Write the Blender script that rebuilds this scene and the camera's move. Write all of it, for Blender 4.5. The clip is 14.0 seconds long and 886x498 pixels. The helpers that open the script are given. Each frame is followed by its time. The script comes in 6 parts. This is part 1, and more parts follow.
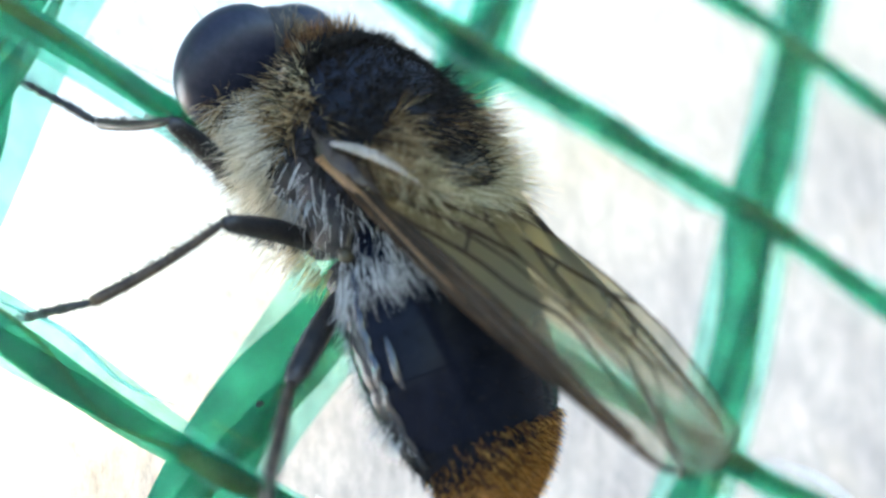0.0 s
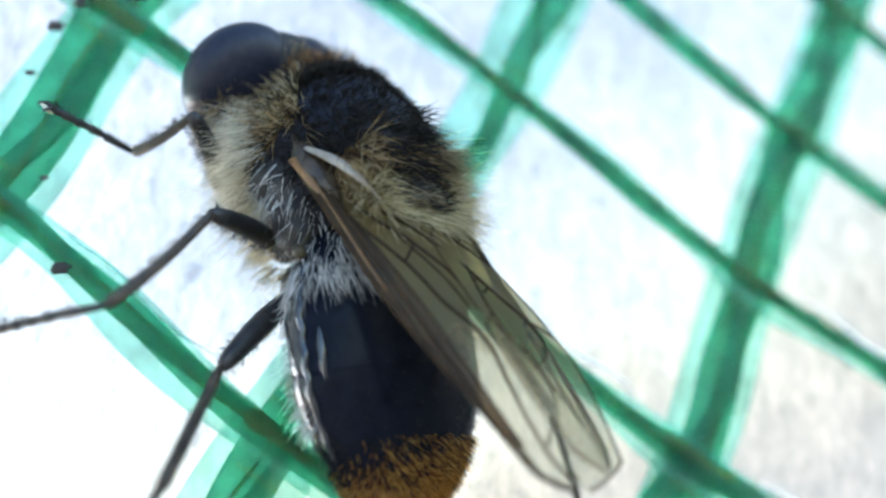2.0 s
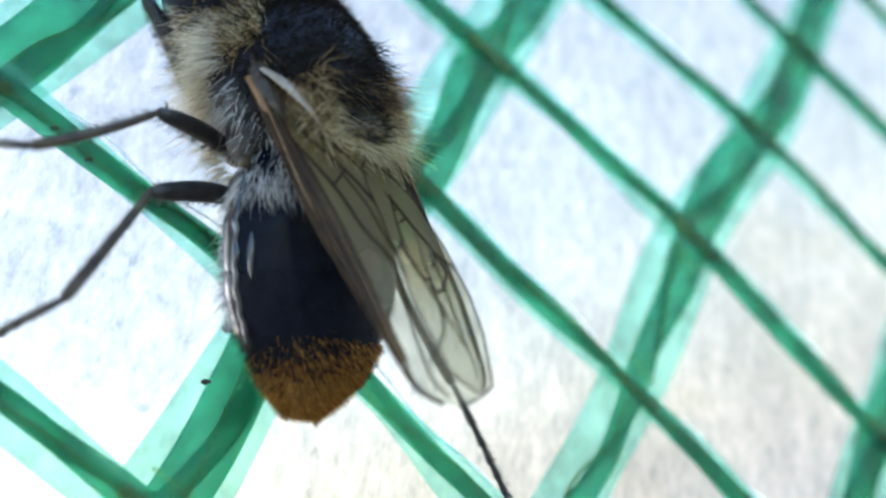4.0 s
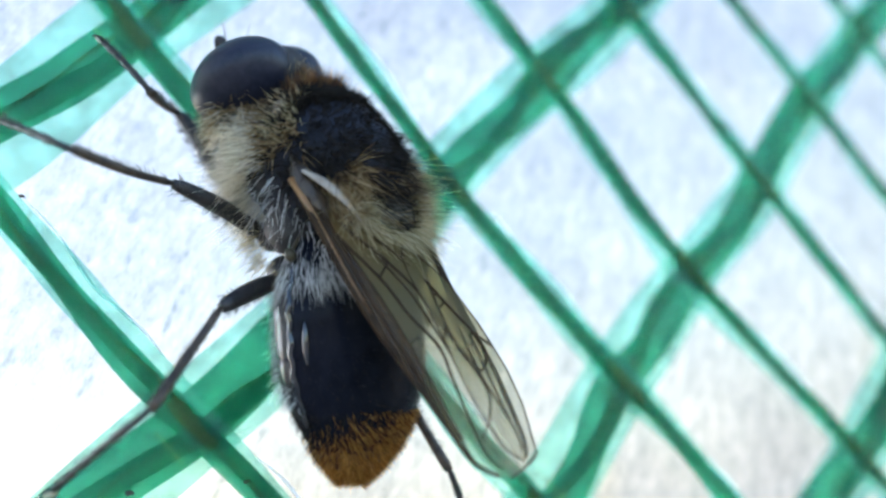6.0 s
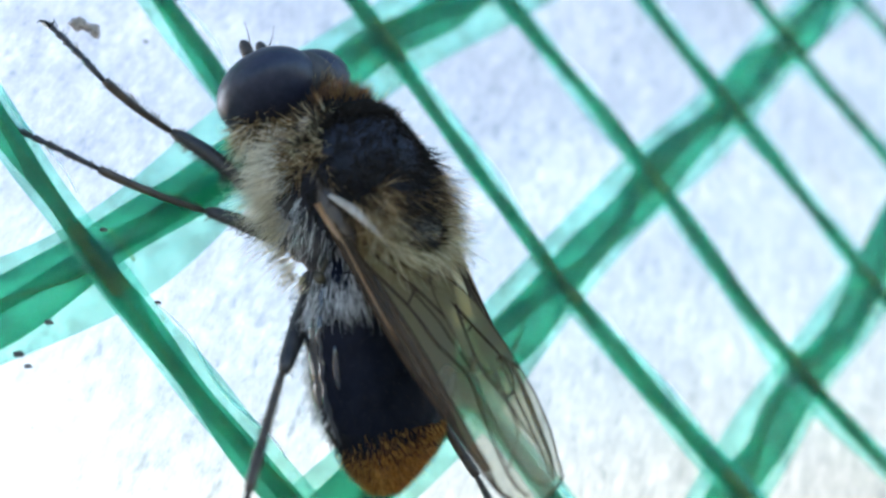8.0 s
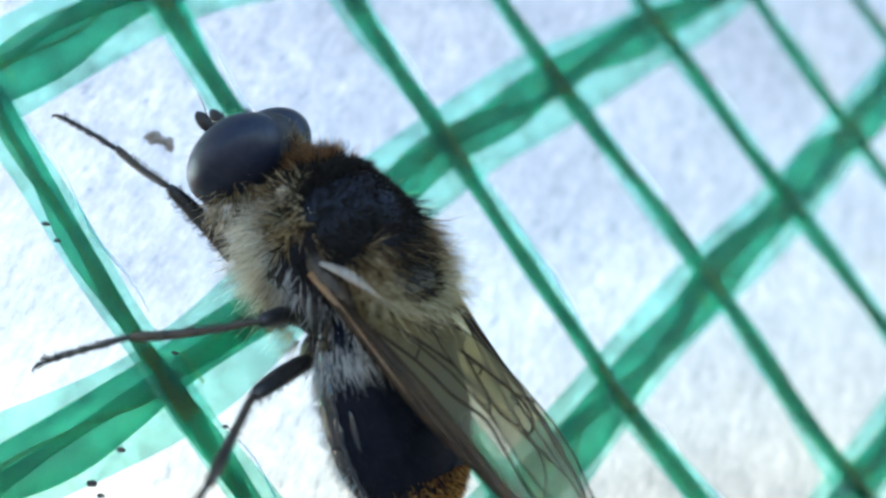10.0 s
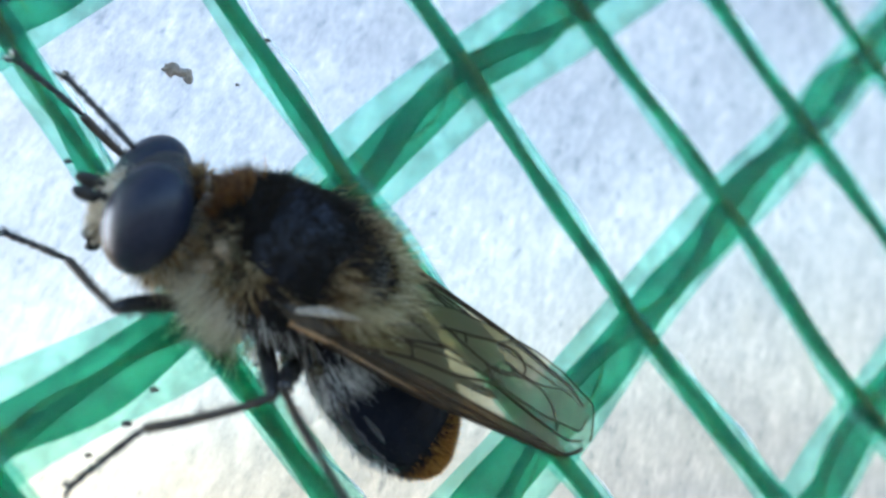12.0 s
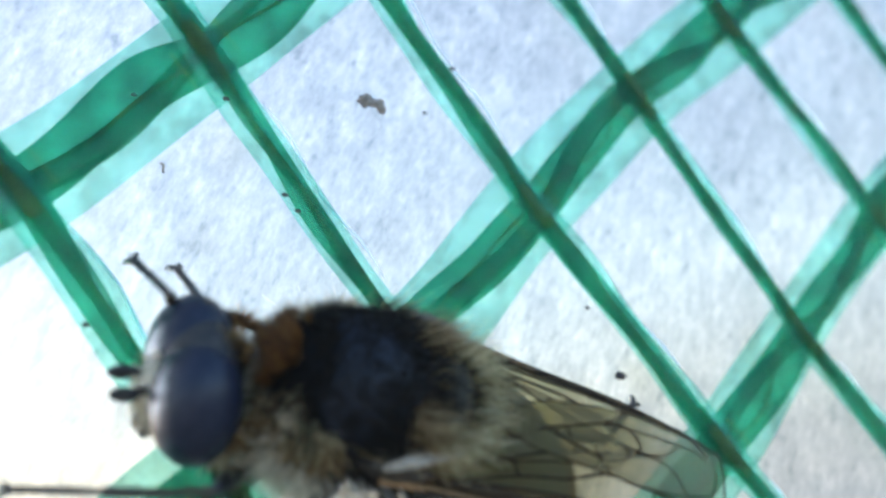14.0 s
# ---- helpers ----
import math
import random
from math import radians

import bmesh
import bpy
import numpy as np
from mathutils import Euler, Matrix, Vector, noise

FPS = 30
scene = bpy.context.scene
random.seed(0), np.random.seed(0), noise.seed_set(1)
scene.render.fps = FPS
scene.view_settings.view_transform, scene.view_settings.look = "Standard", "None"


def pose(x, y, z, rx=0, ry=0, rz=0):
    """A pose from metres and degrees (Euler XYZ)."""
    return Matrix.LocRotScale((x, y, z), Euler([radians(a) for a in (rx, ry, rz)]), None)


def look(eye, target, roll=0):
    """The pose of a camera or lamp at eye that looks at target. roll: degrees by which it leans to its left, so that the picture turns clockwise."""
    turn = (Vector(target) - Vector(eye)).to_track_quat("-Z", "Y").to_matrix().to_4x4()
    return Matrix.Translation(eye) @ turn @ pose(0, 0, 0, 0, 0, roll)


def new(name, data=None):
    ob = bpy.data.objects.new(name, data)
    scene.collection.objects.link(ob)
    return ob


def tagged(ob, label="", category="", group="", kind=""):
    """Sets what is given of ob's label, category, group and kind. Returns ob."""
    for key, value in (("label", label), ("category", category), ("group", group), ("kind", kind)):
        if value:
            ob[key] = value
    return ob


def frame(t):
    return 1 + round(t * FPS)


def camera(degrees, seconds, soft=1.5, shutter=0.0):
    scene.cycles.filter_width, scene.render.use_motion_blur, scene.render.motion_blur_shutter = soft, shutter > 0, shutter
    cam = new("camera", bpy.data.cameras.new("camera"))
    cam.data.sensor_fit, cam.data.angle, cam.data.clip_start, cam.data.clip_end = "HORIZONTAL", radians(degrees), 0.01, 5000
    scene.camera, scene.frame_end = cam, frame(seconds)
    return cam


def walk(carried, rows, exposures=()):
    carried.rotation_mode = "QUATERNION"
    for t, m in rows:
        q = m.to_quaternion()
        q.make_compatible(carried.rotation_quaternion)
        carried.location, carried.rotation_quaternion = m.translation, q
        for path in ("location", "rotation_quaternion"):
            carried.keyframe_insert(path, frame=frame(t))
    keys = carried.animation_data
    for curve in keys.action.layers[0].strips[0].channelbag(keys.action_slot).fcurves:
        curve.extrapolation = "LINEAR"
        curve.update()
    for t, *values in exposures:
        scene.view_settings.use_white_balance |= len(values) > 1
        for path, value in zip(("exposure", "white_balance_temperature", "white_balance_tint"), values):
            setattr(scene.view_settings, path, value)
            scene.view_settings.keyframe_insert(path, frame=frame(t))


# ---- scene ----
cam = camera(47.07, 14.0, soft=2.6)
cam.data.dof.use_dof = True
cam.data.dof.aperture_fstop = 48.0
walk(cam, [
    (0.0, pose(0.00911, -0.02132, 1.15687, 89.29, 30.09, -30.16)),
    (0.5, pose(0.00920, -0.02179, 1.15729, 98.05, 28.17, -26.37)),
    (1.0, pose(0.00940, -0.02182, 1.15916, 98.15, 27.05, -25.49)),
    (1.5, pose(0.00932, -0.02136, 1.15941, 106.19, 27.19, -22.68)),
    (2.0, pose(0.00846, -0.02202, 1.16191, 105.38, 25.80, -23.53)),
    (2.5, pose(0.00766, -0.02127, 1.16367, 107.08, 25.54, -25.11)),
    (5.0, pose(0.00462, -0.02543, 1.17538, 103.52, 15.49, -28.44)),
    (5.5, pose(0.00419, -0.02644, 1.17733, 105.86, 14.56, -26.40)),
    (6.0, pose(0.00227, -0.02635, 1.18017, 104.76, 11.84, -29.84)),
    (6.5, pose(0.00194, -0.02667, 1.18023, 106.75, 11.21, -27.66)),
    (7.0, pose(0.00133, -0.02632, 1.18145, 107.72, 10.77, -27.62)),
    (7.5, pose(0.00091, -0.02630, 1.18152, 108.92, 9.82, -26.96)),
    (8.0, pose(0.00078, -0.02612, 1.18136, 109.39, 10.28, -26.54)),
    (8.5, pose(0.00076, -0.02681, 1.18266, 108.63, 9.15, -25.88)),
    (9.0, pose(0.00049, -0.02739, 1.18420, 109.03, 7.90, -25.21)),
    (11.5, pose(-0.00100, -0.02705, 1.18555, 105.68, 8.12, -26.38)),
    (12.0, pose(-0.00127, -0.02669, 1.18595, 103.80, 8.43, -26.48)),
    (12.5, pose(-0.00154, -0.02662, 1.18610, 104.73, 8.23, -25.58)),
    (13.0, pose(-0.00167, -0.02678, 1.18606, 104.73, 8.38, -25.26)),
    (13.5, pose(-0.00212, -0.02626, 1.18614, 103.48, 8.57, -26.04)),
    (14.0, pose(-0.00623, -0.02557, 1.18745, 103.34, 9.41, -25.34)),
], exposures=[(0.0, 3.05, 5620, 12), (2.7, 2.77, 5690, 12), (5.0, 2.68, 5550, 14), (9.2, 2.6, 5410, 13), (11.3, 2.47, 5350, 11), (14.0, 2.42, 5320, 11)])

# ---- light: an overcast-bright sky outside, the low sun behind the film ----
SUN_ELEVATION, SUN_TURN = 11.0, 30.0      # degrees above the horizon; to the left of straight out through the film
world = bpy.data.worlds.new("sky")
scene.world = world
world.use_nodes = True
wn = world.node_tree
wn.nodes.clear()
sky = wn.nodes.new("ShaderNodeTexSky")
sky.sky_type = "NISHITA"
sky.sun_disc = False
sky.sun_elevation = radians(SUN_ELEVATION)
sky.sun_rotation = radians(-SUN_TURN)
sky.air_density, sky.dust_density = 1.0, 1.2
wbg = wn.nodes.new("ShaderNodeBackground")
wbg.inputs["Strength"].default_value = 0.15
wout = wn.nodes.new("ShaderNodeOutputWorld")
wn.links.new(sky.outputs[0], wbg.inputs[0])
wn.links.new(wbg.outputs[0], wout.inputs[0])

sun = new("sun", bpy.data.lights.new("sun", "SUN"))
sun.data.energy = 2.2
sun.data.angle = radians(20)
sun.data.color = (1.0, 0.985, 0.97)
_e, _a = radians(SUN_ELEVATION), radians(SUN_TURN)
sun_from = Vector((-math.sin(_a) * math.cos(_e), math.cos(_a) * math.cos(_e), math.sin(_e)))
sun.matrix_world = look(sun_from * 5 + Vector((0, 0, 1.2)), (0, 0, 1.2))


# ---- materials ----
def material(name):
    m = bpy.data.materials.new(name)
    m.use_nodes = True
    m.node_tree.nodes.clear()
    return m, m.node_tree.nodes, m.node_tree.links


def ramp(nodes, links, fac, stops):
    r = nodes.new("ShaderNodeValToRGB")
    while len(r.color_ramp.elements) < len(stops):
        r.color_ramp.elements.new(0.5)
    for el, (at, col) in zip(r.color_ramp.elements, stops):
        el.position, el.color = at, (*col, 1)
    links.new(fac, r.inputs[0])
    return r.outputs[0]


def noise_of(nodes, links, scale, detail=4.0, rough=0.55, stretch=(1, 1, 1), turn=(0, 0, 0), space="Object"):
    tc = nodes.new("ShaderNodeTexCoord")
    rt = nodes.new("ShaderNodeMapping")
    rt.inputs["Rotation"].default_value = [radians(a) for a in turn]
    mp = nodes.new("ShaderNodeMapping")
    mp.inputs["Scale"].default_value = stretch
    tx = nodes.new("ShaderNodeTexNoise")
    tx.inputs["Scale"].default_value = scale
    tx.inputs["Detail"].default_value = detail
    tx.inputs["Roughness"].default_value = rough
    links.new(tc.outputs[space], rt.inputs[0])
    links.new(rt.outputs[0], mp.inputs[0])
    links.new(mp.outputs[0], tx.inputs[0])
    return tx.outputs[0]


def bump_of(nodes, links, height, strength, distance):
    b = nodes.new("ShaderNodeBump")
    b.inputs["Strength"].default_value = strength
    b.inputs["Distance"].default_value = distance
    links.new(height, b.inputs["Height"])
    return b.outputs[0]


def cuticle(name, stops, rough=0.35, scale=2500, grain=0.25, coat=0.0, per_island=False, sheen=0.0, transmit=0.0, specular=0.5, surface=1.0):
    """Chitin, hair or dirt: a principled surface with colour and relief from noise at two scales."""
    m, n, l = material(name)
    out = n.new("ShaderNodeOutputMaterial")
    p = n.new("ShaderNodeBsdfPrincipled")
    if per_island:
        g = n.new("ShaderNodeNewGeometry")
        fac = g.outputs["Random Per Island"]
    else:
        fac = noise_of(n, l, scale, 5)
    l.new(ramp(n, l, fac, [(at, tuple(v * surface for v in col)) for at, col in stops]), p.inputs["Base Color"])
    p.inputs["Roughness"].default_value = rough
    p.inputs["Coat Weight"].default_value = coat
    p.inputs["Specular IOR Level"].default_value = specular
    p.inputs["Coat Roughness"].default_value = 0.12
    p.inputs["Sheen Weight"].default_value = sheen
    if grain:
        l.new(bump_of(n, l, noise_of(n, l, scale * 4, 3), grain, 0.00003), p.inputs["Normal"])
    last = p.outputs[0]
    if transmit:
        t = n.new("ShaderNodeBsdfTranslucent")
        l.new(ramp(n, l, fac, stops), t.inputs[0])
        mx = n.new("ShaderNodeMixShader")
        mx.inputs[0].default_value = transmit
        l.new(last, mx.inputs[1])
        l.new(t.outputs[0], mx.inputs[2])
        last = mx.outputs[0]
    l.new(last, out.inputs[0])
    return m


def film_material():
    """Milky reinforced plastic film: scatters the light from behind forwards, with short diagonal scuffs."""
    m, n, l = material("milky_film")
    out = n.new("ShaderNodeOutputMaterial")
    broad = noise_of(n, l, 160, 3, 0.5)
    scuffs = noise_of(n, l, 1500, 6, 0.75, (1, 1, 0.45), (0, -28, 0))
    fine = noise_of(n, l, 5200, 3, 0.6, (1, 1, 0.4), (0, -38, 0))
    a = n.new("ShaderNodeMath"); a.operation = "MULTIPLY_ADD"
    a.inputs[1].default_value = 0.55
    l.new(scuffs, a.inputs[0])
    b = n.new("ShaderNodeMath"); b.operation = "MULTIPLY"; b.inputs[1].default_value = 0.25
    l.new(fine, b.inputs[0])
    c = n.new("ShaderNodeMath"); c.operation = "MULTIPLY_ADD"; c.inputs[1].default_value = 0.3
    l.new(broad, c.inputs[0]); l.new(b.outputs[0], c.inputs[2])
    l.new(c.outputs[0], a.inputs[2])
    colour = ramp(n, l, a.outputs[0], [(0.40, (0.128, 0.138, 0.146)), (0.47, (0.181, 0.190, 0.198)), (0.54, (0.215, 0.224, 0.228)), (0.63, (0.268, 0.274, 0.273)), (0.70, (0.37, 0.372, 0.366))])
    pits = noise_of(n, l, 2300, 2, 0.5, (1, 1, 0.55), (0, -32, 0))
    speck = n.new("ShaderNodeMixRGB"); speck.blend_type = "MULTIPLY"; speck.inputs[0].default_value = 1.0
    l.new(colour, speck.inputs[1])
    l.new(ramp(n, l, pits, [(0.28, (0.68, 0.70, 0.73)), (0.34, (0.89, 0.90, 0.92)), (0.41, (1, 1, 1))]), speck.inputs[2])
    stain = n.new("ShaderNodeMixRGB"); stain.blend_type = "MULTIPLY"; stain.inputs[0].default_value = 1.0
    l.new(speck.outputs[0], stain.inputs[1])
    l.new(ramp(n, l, noise_of(n, l, 210, 2, 0.4), [(0.62, (1, 1, 1)), (0.72, (1.0, 0.975, 0.91))]), stain.inputs[2])
    colour = stain.outputs[0]
    nrm = bump_of(n, l, a.outputs[0], 0.35, 0.0002)
    tr = n.new("ShaderNodeBsdfTranslucent")
    l.new(colour, tr.inputs[0]); l.new(nrm, tr.inputs["Normal"])
    rf = n.new("ShaderNodeBsdfRefraction")
    rf.inputs["IOR"].default_value = 1.3
    rf.inputs["Roughness"].default_value = 0.55
    l.new(colour, rf.inputs[0]); l.new(nrm, rf.inputs["Normal"])
    df = n.new("ShaderNodeBsdfPrincipled")
    l.new(colour, df.inputs["Base Color"]); l.new(nrm, df.inputs["Normal"])
    df.inputs["Roughness"].default_value = 0.35
    m1 = n.new("ShaderNodeMixShader"); m1.inputs[0].default_value = 0.7
    l.new(tr.outputs[0], m1.inputs[1]); l.new(rf.outputs[0], m1.inputs[2])
    m2 = n.new("ShaderNodeMixShader"); m2.inputs[0].default_value = 0.18
    l.new(m1.outputs[0], m2.inputs[1]); l.new(df.outputs[0], m2.inputs[2])
    l.new(m2.outputs[0], out.inputs[0])
    return m


def tape_material(name, tint, body, share, gloss):
    """Thin green polyethylene tape: lets tinted light through and scatters a part of it."""
    m, n, l = material(name)
    out = n.new("ShaderNodeOutputMaterial")
    streak = noise_of(n, l, 700, 4, 0.6, (1, 1, 1))
    tp = n.new("ShaderNodeBsdfTransparent")
    lo = tuple(v * 0.86 for v in tint)
    hi = tuple(min(1.0, v * 1.10 + 0.01) for v in tint)
    l.new(ramp(n, l, streak, [(0.35, lo), (0.5, tint), (0.68, hi)]), tp.inputs[0])
    p = n.new("ShaderNodeBsdfPrincipled")
    l.new(ramp(n, l, streak, [(0.35, tuple(v * 0.7 for v in body)), (0.65, tuple(min(1, v * 1.2) for v in body))]), p.inputs["Base Color"])
    p.inputs["Roughness"].default_value = gloss
    tl = n.new("ShaderNodeBsdfTranslucent")
    tl.inputs[0].default_value = (*body, 1)
    l.new(bump_of(n, l, noise_of(n, l, 1800, 3), 0.3, 0.00006), p.inputs["Normal"])
    a = n.new("ShaderNodeMixShader"); a.inputs[0].default_value = 0.5
    l.new(p.outputs[0], a.inputs[1]); l.new(tl.outputs[0], a.inputs[2])
    b = n.new("ShaderNodeMixShader"); b.inputs[0].default_value = share
    l.new(tp.outputs[0], b.inputs[1]); l.new(a.outputs[0], b.inputs[2])
    l.new(b.outputs[0], out.inputs[0])
    return m


def membrane_material():
    """Wing skin: clear, smoky olive towards the middle of the fore edge, faintly glossy."""
    m, n, l = material("wing_membrane")
    out = n.new("ShaderNodeOutputMaterial")
    cloud = noise_of(n, l, 420, 3, 0.5)
    attr = n.new("ShaderNodeTexCoord")
    sep = n.new("ShaderNodeSeparateXYZ")
    l.new(attr.outputs["Generated"], sep.inputs[0])
    along = n.new("ShaderNodeMath"); along.operation = "MULTIPLY_ADD"; along.inputs[1].default_value = 0.35
    l.new(cloud, along.inputs[0]); l.new(sep.outputs[0], along.inputs[2])
    tint = ramp(n, l, along.outputs[0], [(0.15, (0.80, 0.81, 0.77)), (0.42, (0.76, 0.75, 0.66)), (0.58, (0.60, 0.57, 0.43)), (0.66, (0.44, 0.40, 0.26)), (0.74, (0.54, 0.50, 0.31)), (0.90, (0.46, 0.41, 0.26)), (1.0, (0.40, 0.34, 0.24))])
    tp = n.new("ShaderNodeBsdfTransparent")
    l.new(tint, tp.inputs[0])
    p = n.new("ShaderNodeBsdfPrincipled")
    p.inputs["Base Color"].default_value = (0.28, 0.22, 0.11, 1)
    p.inputs["Roughness"].default_value = 0.3
    l.new(bump_of(n, l, noise_of(n, l, 1300, 3), 0.5, 0.00008), p.inputs["Normal"])
    tl = n.new("ShaderNodeBsdfTranslucent")
    l.new(ramp(n, l, along.outputs[0], [(0.2, (0.58, 0.58, 0.54)), (0.5, (0.48, 0.46, 0.35)), (0.8, (0.54, 0.48, 0.23)), (1.0, (0.40, 0.33, 0.16))]), tl.inputs[0])
    a = n.new("ShaderNodeMixShader"); a.inputs[0].default_value = 0.65
    l.new(p.outputs[0], a.inputs[1]); l.new(tl.outputs[0], a.inputs[2])
    b = n.new("ShaderNodeMixShader")
    l.new(ramp(n, l, along.outputs[0], [(0.2, (0.30, 0.30, 0.30)), (0.5, (0.30, 0.30, 0.30)), (0.75, (0.32, 0.32, 0.32)), (1.0, (0.32, 0.32, 0.32))]), b.inputs[0])
    l.new(tp.outputs[0], b.inputs[1]); l.new(a.outputs[0], b.inputs[2])
    l.new(b.outputs[0], out.inputs[0])
    return m


FILM = film_material()
RIM = tape_material("clear_rim", (0.70, 0.92, 0.85), (0.46, 0.79, 0.69), 0.18, 0.25)
STITCH = tape_material("olive_thread", (0.84, 0.90, 0.70), (0.36, 0.50, 0.26), 0.25, 0.5)
WELD = tape_material("olive_weld", (0.84, 0.83, 0.66), (0.24, 0.36, 0.15), 0.22, 0.4)
TAPE = tape_material("pale_tape", (0.38, 0.69, 0.55), (0.14, 0.43, 0.30), 0.32, 0.28)
FOLD = tape_material("folded_tape", (0.55, 0.74, 0.62), (0.08, 0.30, 0.19), 0.34, 0.3)
CREASE = tape_material("olive_crease", (0.70, 0.73, 0.56), (0.14, 0.26, 0.12), 0.3, 0.35)
MEMBRANE = membrane_material()
BLACK = cuticle("black_cuticle", [(0.3, (0.008, 0.009, 0.014)), (0.7, (0.018, 0.019, 0.027))], 0.5, 2500, 0.4, 0.0, specular=0.12)
DULL = cuticle("dull_cuticle", [(0.3, (0.010, 0.010, 0.012)), (0.7, (0.034, 0.030, 0.028))], 0.6, 2500, 0.5, specular=0.2)
DUST = cuticle("dusted_cuticle", [(0.3, (0.010, 0.010, 0.012)), (0.7, (0.040, 0.038, 0.037))], 0.16, 1800, 0.6, specular=0.3)
LEG = cuticle("leg_cuticle", [(0.3, (0.008, 0.008, 0.009)), (0.7, (0.028, 0.023, 0.021))], 0.45, 3000, 0.5, specular=0.3)
SHIN = cuticle("shin_cuticle", [(0.3, (0.014, 0.010, 0.008)), (0.7, (0.06, 0.042, 0.026))], 0.45, 3000, 0.5, specular=0.3)
GLOSS = cuticle("abdomen_cuticle", [(0.3, (0.004, 0.0048, 0.009)), (0.7, (0.008, 0.009, 0.015))], 0.2, 2500, 0.10, 0.0, specular=0.04)
SHINE = cuticle("shiny_cuticle", [(0.3, (0.006, 0.007, 0.011)), (0.7, (0.012, 0.013, 0.018))], 0.08, 1500, 0.08, specular=0.6)
# blue of the reflected sky is put into the dark base colour
EYE = cuticle("eye_lens", [(0.3, (0.008, 0.009, 0.017)), (0.7, (0.017, 0.018, 0.030))], 0.36, 6000, 0.2, 0.0, specular=0.18)
FACE = cuticle("pale_face", [(0.3, (0.30, 0.25, 0.18)), (0.7, (0.55, 0.49, 0.38))], 0.55, 2500, 0.4)
KNOB = cuticle("shoulder_cuticle", [(0.3, (0.14, 0.105, 0.065)), (0.7, (0.30, 0.24, 0.16))], 0.6, 2500, 0.4)
# near-white colour stands for the highlight along the tape's ridge
BEAD = cuticle("highlight_bead", [(0.3, (0.72, 0.78, 0.80)), (0.7, (0.9, 0.94, 0.95))], 0.2, 900, 0.2, transmit=0.5)
WHITE = cuticle("white_lobe", [(0.3, (0.22, 0.17, 0.12)), (0.7, (0.50, 0.44, 0.37))], 0.5, 1500, 0.3, transmit=0.3)
SMOKE = tape_material("smoky_cell", (0.52, 0.43, 0.31), (0.15, 0.10, 0.055), 0.34, 0.5)
PLATE = cuticle("olive_plate", [(0.3, (0.020, 0.017, 0.010)), (0.7, (0.060, 0.048, 0.026))], 0.45, 2500, 0.4, specular=0.2)
VEIN = cuticle("vein", [(0.3, (0.012, 0.008, 0.005)), (0.7, (0.035, 0.022, 0.012))], 0.7, 2500, 0.2, specular=0.05)
COSTA = cuticle("fore_vein", [(0.3, (0.17, 0.085, 0.032)), (0.7, (0.42, 0.235, 0.09))], 0.45, 1500, 0.3, transmit=0.4)
BUFF = cuticle("buff_hair", [(0.0, (0.07, 0.038, 0.014)), (0.4, (0.34, 0.215, 0.085)), (1.0, (0.86, 0.69, 0.41))], 0.55, grain=0, per_island=True, transmit=0.5, surface=0.75)
RUST = cuticle("rust_hair", [(0.0, (0.02, 0.010, 0.006)), (0.4, (0.30, 0.135, 0.034)), (1.0, (0.66, 0.36, 0.115))], 0.55, grain=0, per_island=True, transmit=0.55, surface=0.37)
TAIL = cuticle("tail_hair", [(0.0, (0.12, 0.05, 0.010)), (0.4, (0.45, 0.22, 0.035)), (1.0, (0.80, 0.50, 0.15))], 0.5, grain=0, per_island=True, transmit=0.68)
PALE = cuticle("pale_hair", [(0.0, (0.26, 0.22, 0.15)), (0.3, (0.66, 0.59, 0.44)), (1.0, (0.93, 0.89, 0.79))], 0.55, grain=0, per_island=True, transmit=0.62)
STRAW = cuticle("straw_hair", [(0.0, (0.22, 0.17, 0.08)), (0.4, (0.58, 0.49, 0.28)), (1.0, (0.88, 0.81, 0.57))], 0.55, grain=0, per_island=True, transmit=0.6)
CROWN = cuticle("crown_cuticle", [(0.3, (0.008, 0.006, 0.005)), (0.7, (0.028, 0.017, 0.010))], 0.6, 2500, 0.5, specular=0.15)
SOOT = cuticle("black_hair", [(0.0, (0.006, 0.006, 0.006)), (1.0, (0.024, 0.019, 0.015))], 0.65, grain=0, per_island=True, specular=0.08)
FROST = cuticle("frosty_hair", [(0.0, (0.22, 0.215, 0.21)), (0.4, (0.58, 0.57, 0.55)), (1.0, (0.90, 0.89, 0.87))], 0.5, grain=0, per_island=True, transmit=0.45)
DIRT = cuticle("dirt", [(0.3, (0.010, 0.009, 0.008)), (0.7, (0.04, 0.032, 0.028))], 0.9, 4000, 0.6)
CRUMB = cuticle("crumb", [(0.3, (0.10, 0.08, 0.06)), (0.7, (0.26, 0.21, 0.17))], 0.9, 3000, 0.6)
# unseen ground, coloured pale and warm so that it bounces fill light
BOUNCE_GROUND = cuticle("pale_bounce_ground", [(0.3, (0.34, 0.27, 0.19)), (0.5, (0.46, 0.37, 0.26)), (0.7, (0.56, 0.46, 0.33))], 0.95, 6, 0.5)

MM = 0.001


def mm(x, y, z, rx=0, ry=0, rz=0):
    return pose(x * MM, y * MM, z * MM, rx, ry, rz)


